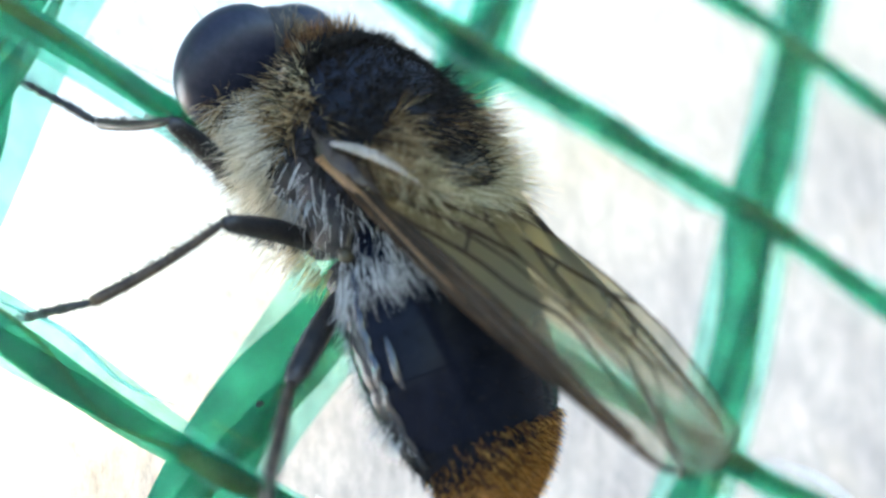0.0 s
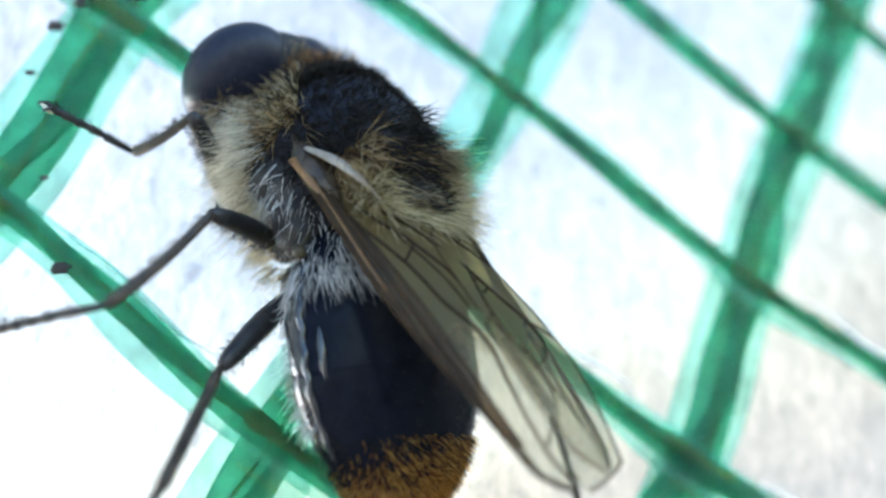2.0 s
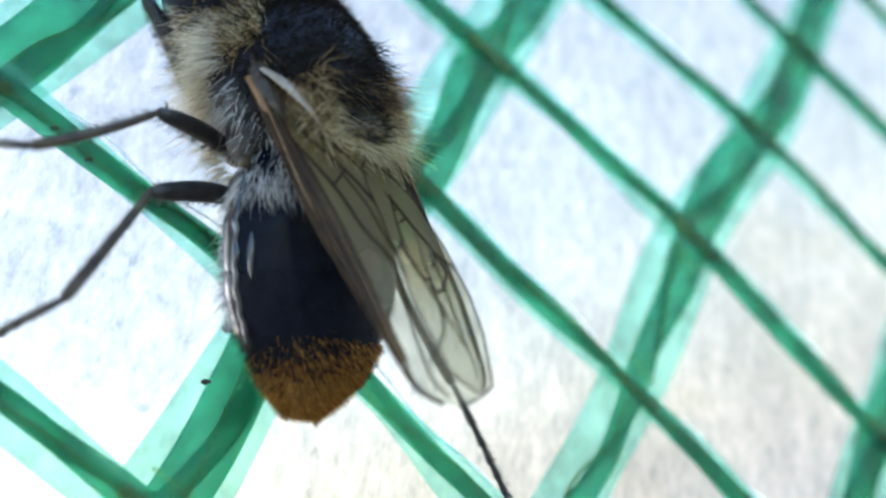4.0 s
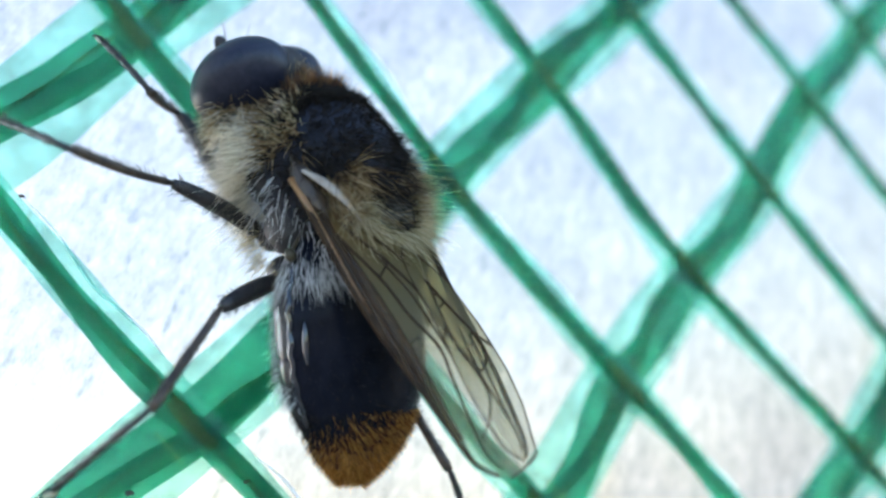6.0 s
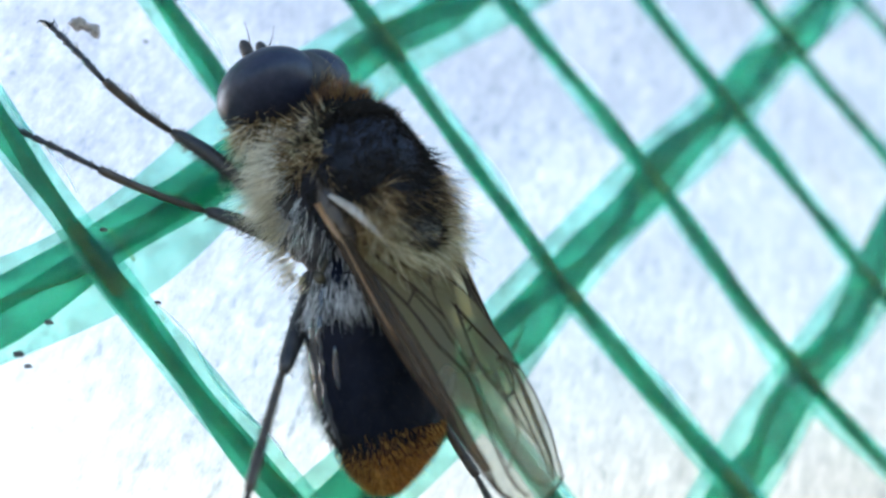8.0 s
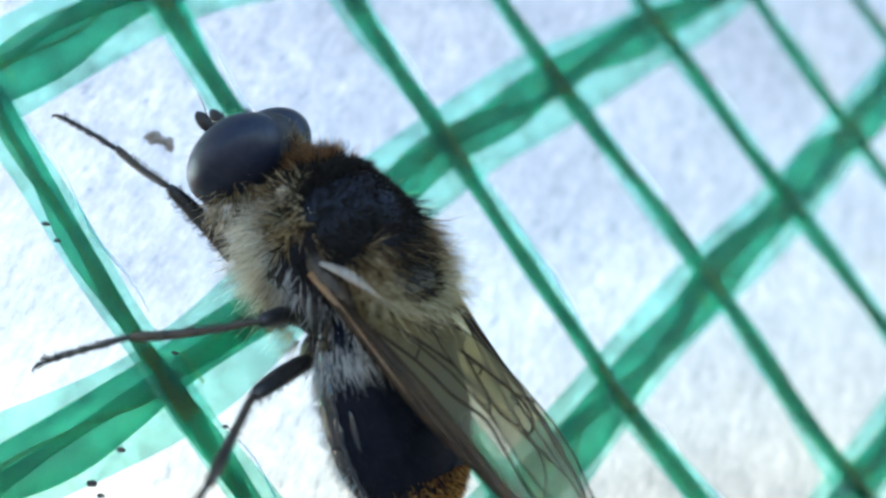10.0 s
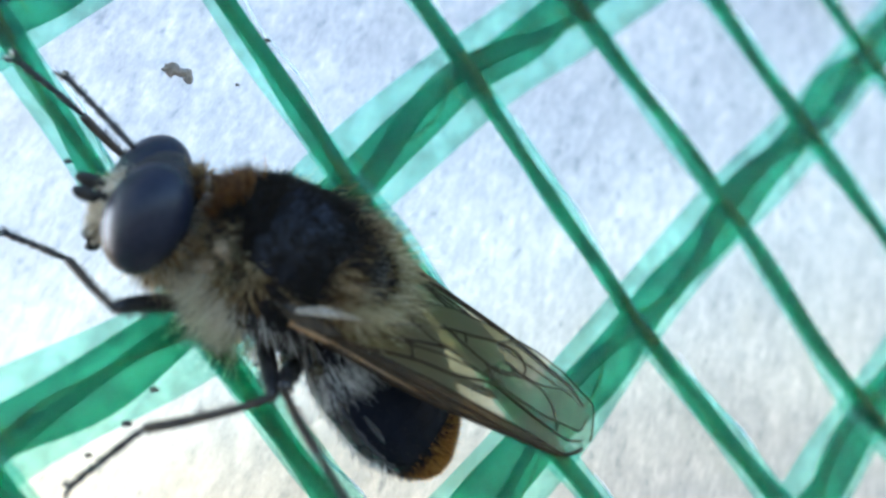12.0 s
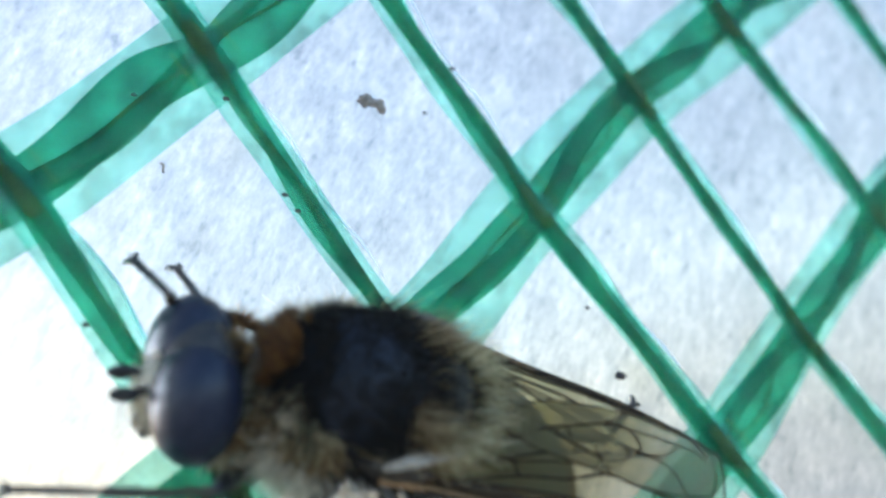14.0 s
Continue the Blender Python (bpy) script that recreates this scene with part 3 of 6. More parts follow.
def build_wing(fly, side):
    ns, nq = 90, 16
    verts = [wing_place(i / ns, j / nq, side) for i in range(ns + 1) for j in range(nq + 1)]
    faces = [(i * (nq + 1) + j, (i + 1) * (nq + 1) + j, (i + 1) * (nq + 1) + j + 1, i * (nq + 1) + j + 1) for i in range(ns) for j in range(nq)]
    wing = part("wing", (verts, faces), MEMBRANE, fly, "smoky olive transparent wing with dark veins")
    for k, (r, line) in enumerate(VEINS):
        pts = smooth_line([Vector((a, b, 0)) for a, b in line], 0.02)
        places = [wing_place(max(0.0, p.x), min(max(p.y, 0.0), 1.0), side) for p in pts]
        radii = [r * (1.45 - 0.65 * p.x) for p in pts]
        part("vein", tube(places, radii, 5), VEIN, wing)
    rim = [wing_place(i / 90, 1.0, side) for i in range(4, 91)] + [wing_place(1.0, 0.0, side)]
    part("hind_edge", tube(rim, [0.014 + 0.016 * i / len(rim) for i in range(len(rim))], 4), VEIN, wing)
    root = [wing_place(s, q, side) for s, q in ((0.0, 0.02), (0.08, 0.03), (0.2, 0.03), (0.34, 0.03), (0.46, 0.03))]
    part("wing_root", tube(root, [0.17, 0.12, 0.085, 0.06, 0.02], 10, 0.5), COSTA, wing, "tan-brown thick fore edge vein")
    n = 40
    lift = Vector((0, 0, 0.035))
    cells = [wing_place(0.01 + 0.85 * i / n, (0.008 + 0.04 * k) * (1.5 - 0.6 * min(1, i / n * 2.2) - 0.4 * max(0, i / n - 0.45) / 0.55), side) + lift * h for i in range(n + 1) for k in range(5) for h in (1, 0.5)]
    skin = [(i * 10 + a, i * 10 + a + 2, i * 10 + a + 12, i * 10 + a + 10) for i in range(n) for a in range(8)]
    part("fore_cell", (cells, skin), SMOKE, wing, "smoky brown skin along the fore edge")
    part("wing_joint", blob((-0.95, side * 1.72, 0.72), (0.95, 0.42, 0.3), lambda d: 1 + 0.25 * noise.noise(d * 2.4), 18, 26), SHIN, wing, "dark brown wing joint")
    return wing


def build_leg(fly, where, lengths, girth):
    """Femur, tibia and tarsus along their own x axis; each is keyed in the fly's space."""
    a, b, c = lengths
    rng = random.Random(len(where) * 7 + int(a * 10))
    n = 14
    femur = tube([(a * i / n, 0, 0.10 * math.sin(math.pi * i / n)) for i in range(n + 1)], [girth * (0.65 + 0.5 * math.sin(math.pi * min(1, 0.12 + 0.8 * i / n))) * (0.72 if i == n else 1) for i in range(n + 1)], 10)
    tibia = tube([(b * i / n, 0, -0.07 * math.sin(math.pi * i / n)) for i in range(n + 1)], [girth * (0.42 + 0.22 * i / n) * (0.8 if i in (0, n) else 1) for i in range(n + 1)], 9)
    pts, rad = [], []
    for k in range(5):
        x0, x1 = c * (0, 0.36, 0.54, 0.69, 0.82)[k], c * (0.36, 0.54, 0.69, 0.82, 0.96)[k]
        pts += [(x0 + 0.01, 0, -0.02 * k), (x0 + (x1 - x0) * 0.6, 0, -0.02 * k - 0.01), (x1 - 0.01, 0, -0.02 * k - 0.02)]
        rad += [girth * 0.32, girth * 0.42, girth * 0.52 if k < 4 else girth * 0.4]
    tarsus = tube(pts, rad, 8)
    claws = [tube([(c * 0.95, s * 0.04, -0.09), (c * 1.0, s * 0.14, -0.06), (c * 1.05, s * 0.2, -0.14), (c * 1.06, s * 0.2, -0.24)], [0.05, 0.045, 0.03, 0.006], 5) for s in (-1, 1)]
    pads = [blob((c * 1.0, s * 0.1, -0.15), (0.13, 0.08, 0.035), None, 6, 10) for s in (-1, 1)]

    def along(length, radius):
        def pick(r):
            t = r.uniform(0, 2 * math.pi)
            d = Vector((0, math.cos(t), math.sin(t)))
            return Vector((r.uniform(0.05, 0.97) * length, 0, 0)) + d * radius, d
        return pick
    f = part("femur", joined(femur, hairs(scatter(along(a, girth * 0.95), 260, rng, lambda p, q: True), rng, 0.16, 0.008, (0.7, 0, 0), 0.25)), LEG, fly, "black hairy " + where + " thigh")
    t = part("tibia", joined(tibia, hairs(scatter(along(b, girth * 0.5), 220, rng, lambda p, q: True), rng, 0.12, 0.007, (0.9, 0, 0), 0.2)), SHIN, fly, "dark brown " + where + " shin")
    s = part("tarsus", joined(tarsus, hairs(scatter(along(c, girth * 0.36), 160, rng, lambda p, q: True), rng, 0.1, 0.007, (0.9, 0, 0), 0.25), *claws), LEG, fly, "black jointed " + where + " foot with claws")
    for pad in pads:
        part("foot_pad", pad, FACE, s)
    return [f, t, s]


def build_fly():
    fly = tagged(new("hover_fly"), "furry black and buff hover fly with orange tail on netting", "fly")
    rng = random.Random(11)

    # thorax: humped, with a shallow groove across the back
    def hump(d):
        return 1.0 + 0.05 * max(0, d.z) * (1 - d.x * d.x) - 0.02 * math.exp(-((d.x - 0.15) / 0.08) ** 2) * max(0, d.z) + 0.01 * math.sin(5 * d.y) * max(0, -d.z)
    thorax = part("thorax", blob(THORAX_C, THORAX_R, hump, 36, 56), BLACK, fly, "glossy blue-black thorax")
    part("scutellum", blob((-1.8, 0, 1.08), (0.78, 1.2, 0.5), None, 18, 30), PLATE, thorax, "dark olive rounded plate behind the thorax")
    for s in (1, -1):
        part("shoulder", blob((1.25, s * 1.12, 0.6), (0.62, 0.44, 0.52), lambda d: 1 + 0.05 * noise.noise(d * 2.0), 14, 22), KNOB, thorax, "pale dusted shoulder knob")
        part("breast_plate", blob((1.25, s * 1.12, -0.45), (0.75, 0.5, 0.85), lambda d: 1 + 0.12 * noise.noise(d * 2.2), 16, 24), FACE, thorax, "pale dusted plate under the breast fur")
        part("side_plate", blob((0.35, s * 1.4, -0.5), (0.75, 0.52, 0.75), lambda d: 1 + 0.12 * noise.noise(d * 2.9), 18, 26), DULL, thorax)
        part("hip_plate", blob((-1.0, s * 1.22, -0.75), (0.8, 0.5, 0.7), lambda d: 1 + 0.12 * noise.noise(d * 3.1), 18, 26), DULL, thorax)
    skin = ellipsoid(THORAX_C, tuple(v * 1.02 for v in THORAX_R))
    back = (-0.75, 0, 0.1)

    def disc(p, n):
        edge = 0.3 * noise.noise(p * 1.6) + 0.2 * noise.noise(p * 5.0)
        return p.z > 0.75 and -0.75 + edge < p.x < 1.55 + 0.4 * edge and n.z > 0.45 + edge
    part("collar_fur", hairs(scatter(skin, 1700, rng, lambda p, n: p.z > 0.2 and p.y < 0.45 + 0.4 * noise.noise(p * 2.0) and 1.7 + 0.25 * noise.noise(p * 3.0) < p.x < 2.2 and n.z > 0.0), rng, 0.46, 0.009, (0.2, 0, 0.4), 0.28), RUST, thorax, "rust-orange fur collar")
    # black hairs mixed in so the collar looks as dark as in shade
    part("collar_hair", hairs(scatter(skin, 2900, rng, lambda p, n: p.z > 0.4 and 1.1 < p.x < 2.1), rng, 0.34, 0.010, (-0.5, 0, 0.1), 0.3), SOOT, thorax, "short black hairs that put shade into the collar fur")
    part("disc_fur", hairs(scatter(skin, 4900, rng, disc), rng, 0.2, 0.009, (-0.5, 0, 0), 0.3), SOOT, thorax, "short black fur on the back")
    part("back_fur", hairs(scatter(skin, 950, rng, lambda p, n: not disc(p, n) and p.x < 0.15 and rng.random() < 0.12 + 1.1 * n.y * n.y and ((p.x < -0.1 and p.z > 0.95 and (abs(n.y) > 0.42 or p.x < -2.0)) or (p.z > 0.95 and n.z < 0.62))), rng, 0.86, 0.009, back, 0.33), BUFF, thorax, "long buff fur on the back and sides")
    part("saddle_fur", hairs(scatter(skin, 150, rng, lambda p, n: -1.75 < p.x < -1.0 and n.z > 0.5), rng, 0.5, 0.009, back, 0.35), BUFF, thorax, "short buff fur before the scutellum")
    part("dark_fur", hairs(scatter(skin, 1700, rng, lambda p, n: p.x < 0.2 and p.z > 0.1 and n.z < 0.97), rng, 0.6, 0.011, back, 0.33), SOOT, thorax, "black hairs mixed into the fur")
    part("plate_fur", hairs(scatter(ellipsoid((-1.8, 0, 1.08), (0.79, 1.21, 0.51)), 420, rng, lambda p, n: n.z > 0.1), rng, 0.26, 0.012, (-0.4, 0, 0.1), 0.35), SOOT, thorax, "short black hairs on the scutellum")
    part("plate_fringe", hairs(scatter(ellipsoid((-1.8, 0, 1.08), (0.8, 1.22, 0.52)), 560, rng, lambda p, n: n.z > 0.0 and abs(n.y) > 0.4 and n.x < 0.3), rng, 0.42, 0.008, (-0.55, 0, 0.1), 0.4), STRAW, thorax, "buff hairs over the sides of the scutellum")
    part("rear_fur", hairs(scatter(ellipsoid((-1.8, 0, 1.08), (0.79, 1.21, 0.51)), 1500, rng, lambda p, n: n.x < 0.55 and -0.7 < n.z < 0.6), rng, 0.85, 0.009, (-0.6, 0, 0.25), 0.33), STRAW, thorax, "yellowish fringe behind the thorax")
    part("breast_fur", hairs(scatter(skin, 4600, rng, lambda p, n: p.z < 0.02 + 0.25 * noise.noise(p * 3.0) and p.x > 0.45 - 0.5 * max(0, -0.4 - p.z) and abs(n.y) > 0.1), rng, 1.02, 0.0085, (-0.1, 0, -0.45), 0.3), PALE, thorax, "long whitish breast fur")
    part("breast_hair", hairs(scatter(skin, 620, rng, lambda p, n: -0.5 < p.z < 1.0 and p.x > 0.2 and abs(n.y) > 0.2), rng, 0.5, 0.011, (-0.3, 0, -0.4), 0.4), SOOT, thorax, "dark hairs among the breast fur")
    part("flank_fur", hairs(scatter(skin, 400, rng, lambda p, n: p.z < 0.1 and p.x < 0.5 and abs(n.y) > 0.2), rng, 0.55, 0.009, (-0.7, 0, -0.2), 0.3), FROST, thorax, "sparse greyish flank hairs")

    # head
    head = part("head", blob(HEAD_C, (0.95, 1.35, 1.5), None, 24, 36), DULL, fly, "dark head behind large eyes")
    for s in (1, -1):
        part("eye", blob((HEAD_C[0] + 0.1, s * 0.74, HEAD_C[2] + 0.02), (1.02, 1.33, 1.46), lambda d: 1.0 - 0.05 * max(0, -d.x), 30, 44), EYE, head, "large dark compound eye with sky sheen tinted in")
        ant = part("antenna", joined(tube([(4.3, s * 0.22, -0.42), (4.55, s * 0.26, -0.34), (4.73, s * 0.3, -0.34)], [0.10, 0.12, 0.1], 8), blob((4.95, s * 0.34, -0.44), (0.33, 0.13, 0.2), None, 12, 16)), DULL, head, "short dark antenna with a round end")
        part("bristle", tube([(4.9, s * 0.36, -0.29), (5.15, s * 0.5, -0.04), (5.45, s * 0.62, 0.12)], [0.02, 0.012, 0.005], 5), VEIN, ant)
    part("crown", blob((2.95, 0, 0.45), (0.55, 0.42, 0.62), None, 16, 22), CROWN, head, "dark hairy knob between the eyes")
    part("shoulder_patch", hairs(scatter(skin, 650, rng, lambda p, n: 0.65 < p.x + 0.2 * noise.noise(p * 3.0) < 1.85 and 0.2 < p.z < 1.2 and abs(n.y) > 0.45), rng, 0.34, 0.008, (-0.35, 0, -0.1), 0.3), STRAW, thorax, "short pale beige fur patch on the shoulder")
    part("shoulder_fur", hairs(scatter(skin, 900, rng, lambda p, n: -0.2 < p.z < 1.1 and p.x > 0.35 and abs(n.y) > 0.35 and (rng.random() < 0.25 or ((p.x - 1.25) / 0.5) ** 2 + ((p.z - 0.6) / 0.45) ** 2 > 1)), rng, 0.5, 0.011, (-0.35, 0, -0.15), 0.35), BUFF, thorax, "buff fur on the shoulders")
    face = part("face", joined(blob((4.0, 0, -0.62), (0.62, 0.55, 0.95), None, 18, 24), blob((4.45, 0, -0.75), (0.28, 0.26, 0.3), None, 12, 16)), FACE, head, "pale hairy face with a knob")
    part("mouth", tube([(4.1, 0, -1.4), (4.3, 0, -1.75), (4.2, 0, -2.0)], [0.34, 0.3, 0.2], 10), DULL, head)
    part("face_fur", hairs(scatter(ellipsoid((3.95, 0, -0.62), (0.66, 0.62, 1.0)), 700, rng, lambda p, n: n.x > 0), rng, 0.32, 0.010, (0, 0, -0.4), 0.3), PALE, face, "whitish face hairs")
    cheek = ellipsoid((2.75, 0, -0.6), (0.75, 1.55, 1.35))
    part("cheek_fur", hairs(scatter(cheek, 480, rng, lambda p, n: n.z < 0.0 and abs(n.y) > 0.15), rng, 0.55, 0.010, (-0.35, 0, -0.4), 0.35), PALE, head, "whitish beard behind the eyes")
    part("cheek_hair", hairs(scatter(cheek, 1000, rng, lambda p, n: n.z < 0.45 and abs(n.y) > 0.15), rng, 0.45, 0.009, (-0.45, 0, -0.2), 0.4), BUFF, head, "buff hairs behind the eyes")
    part("cheek_bristle", hairs(scatter(cheek, 380, rng, lambda p, n: n.z < 0.4 and abs(n.y) > 0.2), rng, 0.4, 0.010, (-0.4, 0, -0.2), 0.4), SOOT, head)
    part("crown_fur", hairs(scatter(ellipsoid((2.95, 0, 0.45), (0.56, 0.43, 0.63)), 260, rng, lambda p, n: n.z > 0.1), rng, 0.2, 0.008, (-0.2, 0, 0.1), 0.4), RUST, head, "short rusty hairs on the crown")
    part("brow_fur", hairs(scatter(ellipsoid((2.95, 0, 0.45), (0.56, 0.43, 0.63)), 240, rng, lambda p, n: n.z > 0.3), rng, 0.34, 0.007, (0.2, 0, 0.1), 0.4), BUFF, head, "buff hairs on the brow")
    part("nape_fur", hairs(scatter(ellipsoid((2.35, 0, -0.25), (0.45, 1.65, 1.25)), 450, rng, lambda p, n: 0.1 < n.z < 0.75 and n.y < 0.1 + 0.4 * noise.noise(p * 2.0)), rng, 0.34, 0.011, (-0.2, 0, 0.2), 0.35), RUST, head, "rusty hairs behind the eyes")

    # abdomen
    abdomen = part("abdomen", abdomen_part(0.0, 0.88, 44), GLOSS, fly, "broad glossy blue-black abdomen")
    tail = part("tail", abdomen_part(0.875, 1.0, 20), cuticle("tail_skin", [(0.3, (0.07, 0.032, 0.008)), (0.7, (0.17, 0.08, 0.016))], 0.5), abdomen, "orange-brown abdomen tip")
    part("tail_fur", hairs(scatter(abdomen_roots(0.72, 0.995), 6500, rng, lambda p, n: rng.random() < max(0.0, (-5.7 - p.x) / 1.1) ** 1.5), rng, 0.17, 0.007, (-0.9, 0, -0.35), 0.22), TAIL, tail, "dense orange tail fur")
    part("tail_hair", hairs(scatter(abdomen_roots(0.72, 0.93), 900, rng, lambda p, n: n.z > -0.3 and rng.random() < 1.15 + (p.x + 5.6) * 0.6), rng, 0.2, 0.007, (-0.9, 0, -0.3), 0.3), SOOT, tail, "black hairs running into the orange fur")
    part("waist_fur", hairs(scatter(abdomen_roots(0.0, 0.21), 2900, rng, lambda p, n: True), rng, 0.56, 0.010, (-1.3, 0, -0.35), 0.25), FROST, abdomen, "greyish white fur at the waist")
    belly = part("belly_fur", hairs(scatter(abdomen_roots(0.2, 0.7), 1500, rng, lambda p, n: n.z < -0.25 or (p.x < -4.6 and n.z < 0.1)), rng, 0.34, 0.007, (-0.7, 0, -0.2), 0.3), FROST, abdomen, "short pale hairs along the abdomen side")
    part("black_fur", hairs(scatter(abdomen_roots(0.2, 0.8), 1100, rng, lambda p, n: n.z > 0), rng, 0.11, 0.007, (-0.8, 0, -0.2), 0.2), SOOT, abdomen, "short black abdomen hairs")
    # the lens is set to the plane beside and under the belly: the fur has its origin there
    under = Vector((-3.8, 4.4, -7.3)) * MM
    belly.data.transform(Matrix.Translation(-under))
    belly.location = under
    cam.data.dof.focus_object = belly
    for s0, s1 in ((0.10, 0.27), (0.285, 0.51), (0.525, 0.75)):
        for side in (0.0, math.pi):
            k = 1 if side == 0.0 else -1
            grid = [(abdomen_ring(s0 + (s1 - s0) * i / 10, side + k * (-0.62 + 0.68 * j / 8)), i, j) for i in range(11) for j in range(9)]
            verts = [p + n * (0.045 - 0.03 * (j in (0, 8) or i in (0, 10))) for (p, n), i, j in grid]
            faces = [(i * 9 + j, i * 9 + j + 1, (i + 1) * 9 + j + 1, (i + 1) * 9 + j) for i in range(10) for j in range(8)]
            part("side_plate", (verts, faces), DUST, abdomen, "dusted grey plate along the abdomen side")
    for side in (0.0, math.pi):
        lean = 1 if side == 0.0 else -1
        part("tergite_edge", tube([abdomen_ring(0.1 + 0.68 * k / 30, side + 0.12 * lean + 0.02 * math.sin(k * 1.7))[0] for k in range(31)], [0.07 + 0.03 * math.sin(k * 0.5) ** 2 for k in range(31)], 12), SHINE, abdomen, "shiny folded edge along the abdomen side")
        # added glossy ridge, shaped and placed only to give the flank its glint
        part("side_fold", tube([abdomen_ring(0.37 + 0.18 * k / 24, side + 0.36 * lean)[0] for k in range(25)], [0.012 + 0.085 * math.sin(math.pi * k / 24) ** 0.7 for k in range(25)], 12), SHINE, abdomen, "short added ridge that makes a glint on the abdomen flank")
    for s0 in (0.27, 0.52):
        part("segment_edge", tube([abdomen_ring(s0, 0.15 + 2.85 * k / 24)[0] for k in range(25)], [0.022] * 25, 6), GLOSS, abdomen)

    # yellowish tufts where the legs join the body
    for s in (1, -1):
        part("hip_fur", hairs(scatter(ellipsoid((-0.9, s * 0.95, -1.75), (1.0, 0.5, 0.5)), 170, rng, lambda p, n: n.z < 0.3 and n.y * s > -0.2), rng, 0.5, 0.008, (-0.25, 0.3 * s, -0.5), 0.35), STRAW, thorax, "pale yellow hairs round the leg joints")

    # wings, their scales and balancers
    for s in (1, -1):
        build_wing(fly, s)
        lobe = []
        for k in range(13):
            u = k / 12
            lobe.append(Vector((-0.55 - 1.75 * u, s * (2.0 - 0.62 * u), 0.98 + 0.40 * u + 0.16 * math.sin(math.pi * u))))
        part("wing_scale", tube(lobe, [0.02 + 0.14 * math.sin(math.pi * min(1, 0.16 + 0.84 * k / 12)) ** 1.3 for k in range(13)], 12, 0.4), WHITE, fly, "white leaf-shaped scale behind the wing root")
        part("balancer", joined(tube([(-1.5, s * 1.5, -0.3), (-1.9, s * 1.9, -0.45)], [0.05, 0.05], 6), blob((-2.0, s * 2.0, -0.5), (0.17, 0.15, 0.14), None, 10, 14)), PLATE, fly, "dull buff club-shaped balancer")
        for x, y, z in ((1.5, 0.95, -1.85), (-0.55, 0.68, -1.8), (-1.7, 0.9, -1.85)):
            part("coxa", blob((x, s * y, z), (0.45, 0.4, 0.5), None, 12, 18), LEG, fly)

    legs = {}
    front, middle, hind = (2.5, 2.3, 2.2), (3.1, 3.0, 2.8), (2.9, 3.2, 3.2)
    for side in ("left", "right"):
        legs["front_" + side] = build_leg(fly, "front", front, 0.2)
        legs["middle_" + side] = build_leg(fly, "middle", middle, 0.2)
        legs["hind_" + side] = build_leg(fly, "hind", hind, 0.215)
    return fly, legs, head


# ---- dirt on the film and the tapes ----
def build_dirt():
    rng = random.Random(5)

    def lump(size, stretch):
        return lambda d: 1 + 0.6 * noise.noise(d * 2.0 + Vector((size * 9, stretch, 0)))
    for name, x, y, h, size, mat, label in DIRT_SPOTS:
        bm = blob((0, 0, 0), size, lump(size[0], size[1]), 10, 14)
        if name == "dirt_crumb":
            bm = joined(blob((-0.2, 0, 0.06), (0.23, 0.12, 0.19), lump(0.3, 0.1), 14, 20), blob((0.07, 0, 0.01), (0.2, 0.1, 0.13), lump(0.5, 0.3), 14, 20), blob((0.27, 0, -0.07), (0.13, 0.1, 0.22), lump(0.7, 0.2), 14, 20))
        ob = part(name, bm, mat)
        ob.matrix_world = Matrix.Translation(on_net(x, y, h) * MM) @ pose(0, 0, 0, 0, 6, 0)
        tagged(ob, label, "dirt", group="specks of dirt")


DIRT_SPOTS = [("dirt_crumb", 4.08, -4.10, -0.1, (0.36, 0.12, 0.13), CRUMB, "small brown crumb stuck to the white film")]
for _x, _y, _r in ((-0.26, -5.38, 0.055), (0.47, -9.62, 0.06), (-2.14, -10.91, 0.07), (-3.18, -11.17, 0.08), (-4.34, -11.22, 0.06), (-3.18, -11.55, 0.055),
                   (6.75, -4.71, 0.06), (0.17, -1.80, 0.06), (-1.83, -0.44, 0.05), (-0.25, -4.83, 0.06), (5.21, -12.90, 0.05), (4.61, -15.07, 0.12),
                   (-6.49, -4.55, 0.055), (-0.04, -21.34, 0.06), (-0.09, -22.40, 0.055), (-2.43, -19.52, 0.07), (4.49, -28.35, 0.08), (-0.89, -27.55, 0.13),
                   (0.02, -27.52, 0.11), (-5.80, -31.52, 0.13), (-2.32, -27.96, 0.07), (-4.28, -29.90, 0.06), (-11.19, -45.48, 0.06), (0.38, -12.02, 0.05),
                   (5.37, -5.25, 0.045)):
    DIRT_SPOTS.append(("dirt_speck", _x, _y, 0.45 if _x != 5.37 else -0.15, (_r * 1.5, _r * 0.5, _r), DIRT, "tiny black speck of dirt on the green tape"))


def build_fibres():
    for x, y, turn in ((-2.23, -2.30, 60), (0.42, -12.41, 75)):
        pts = [(0.3 * (k / 8 - 0.5), 0, 0.06 * math.sin(k * 0.7)) for k in range(9)]
        ob = part("fibre", tube(pts, [0.02, 0.025, 0.03, 0.03, 0.035, 0.03, 0.03, 0.025, 0.015], 6), CRUMB)
        ob.matrix_world = Matrix.Translation(on_net(x, y, -0.2) * MM) @ pose(0, 0, 0, 0, turn, 0)
        tagged(ob, "thin greyish-brown fibre stuck to the white film", "fibre", group="fibres on the film")


build_ground()
build_film()
build_netting()
FLY, LEGS, HEAD = build_fly()
build_dirt()
build_fibres()


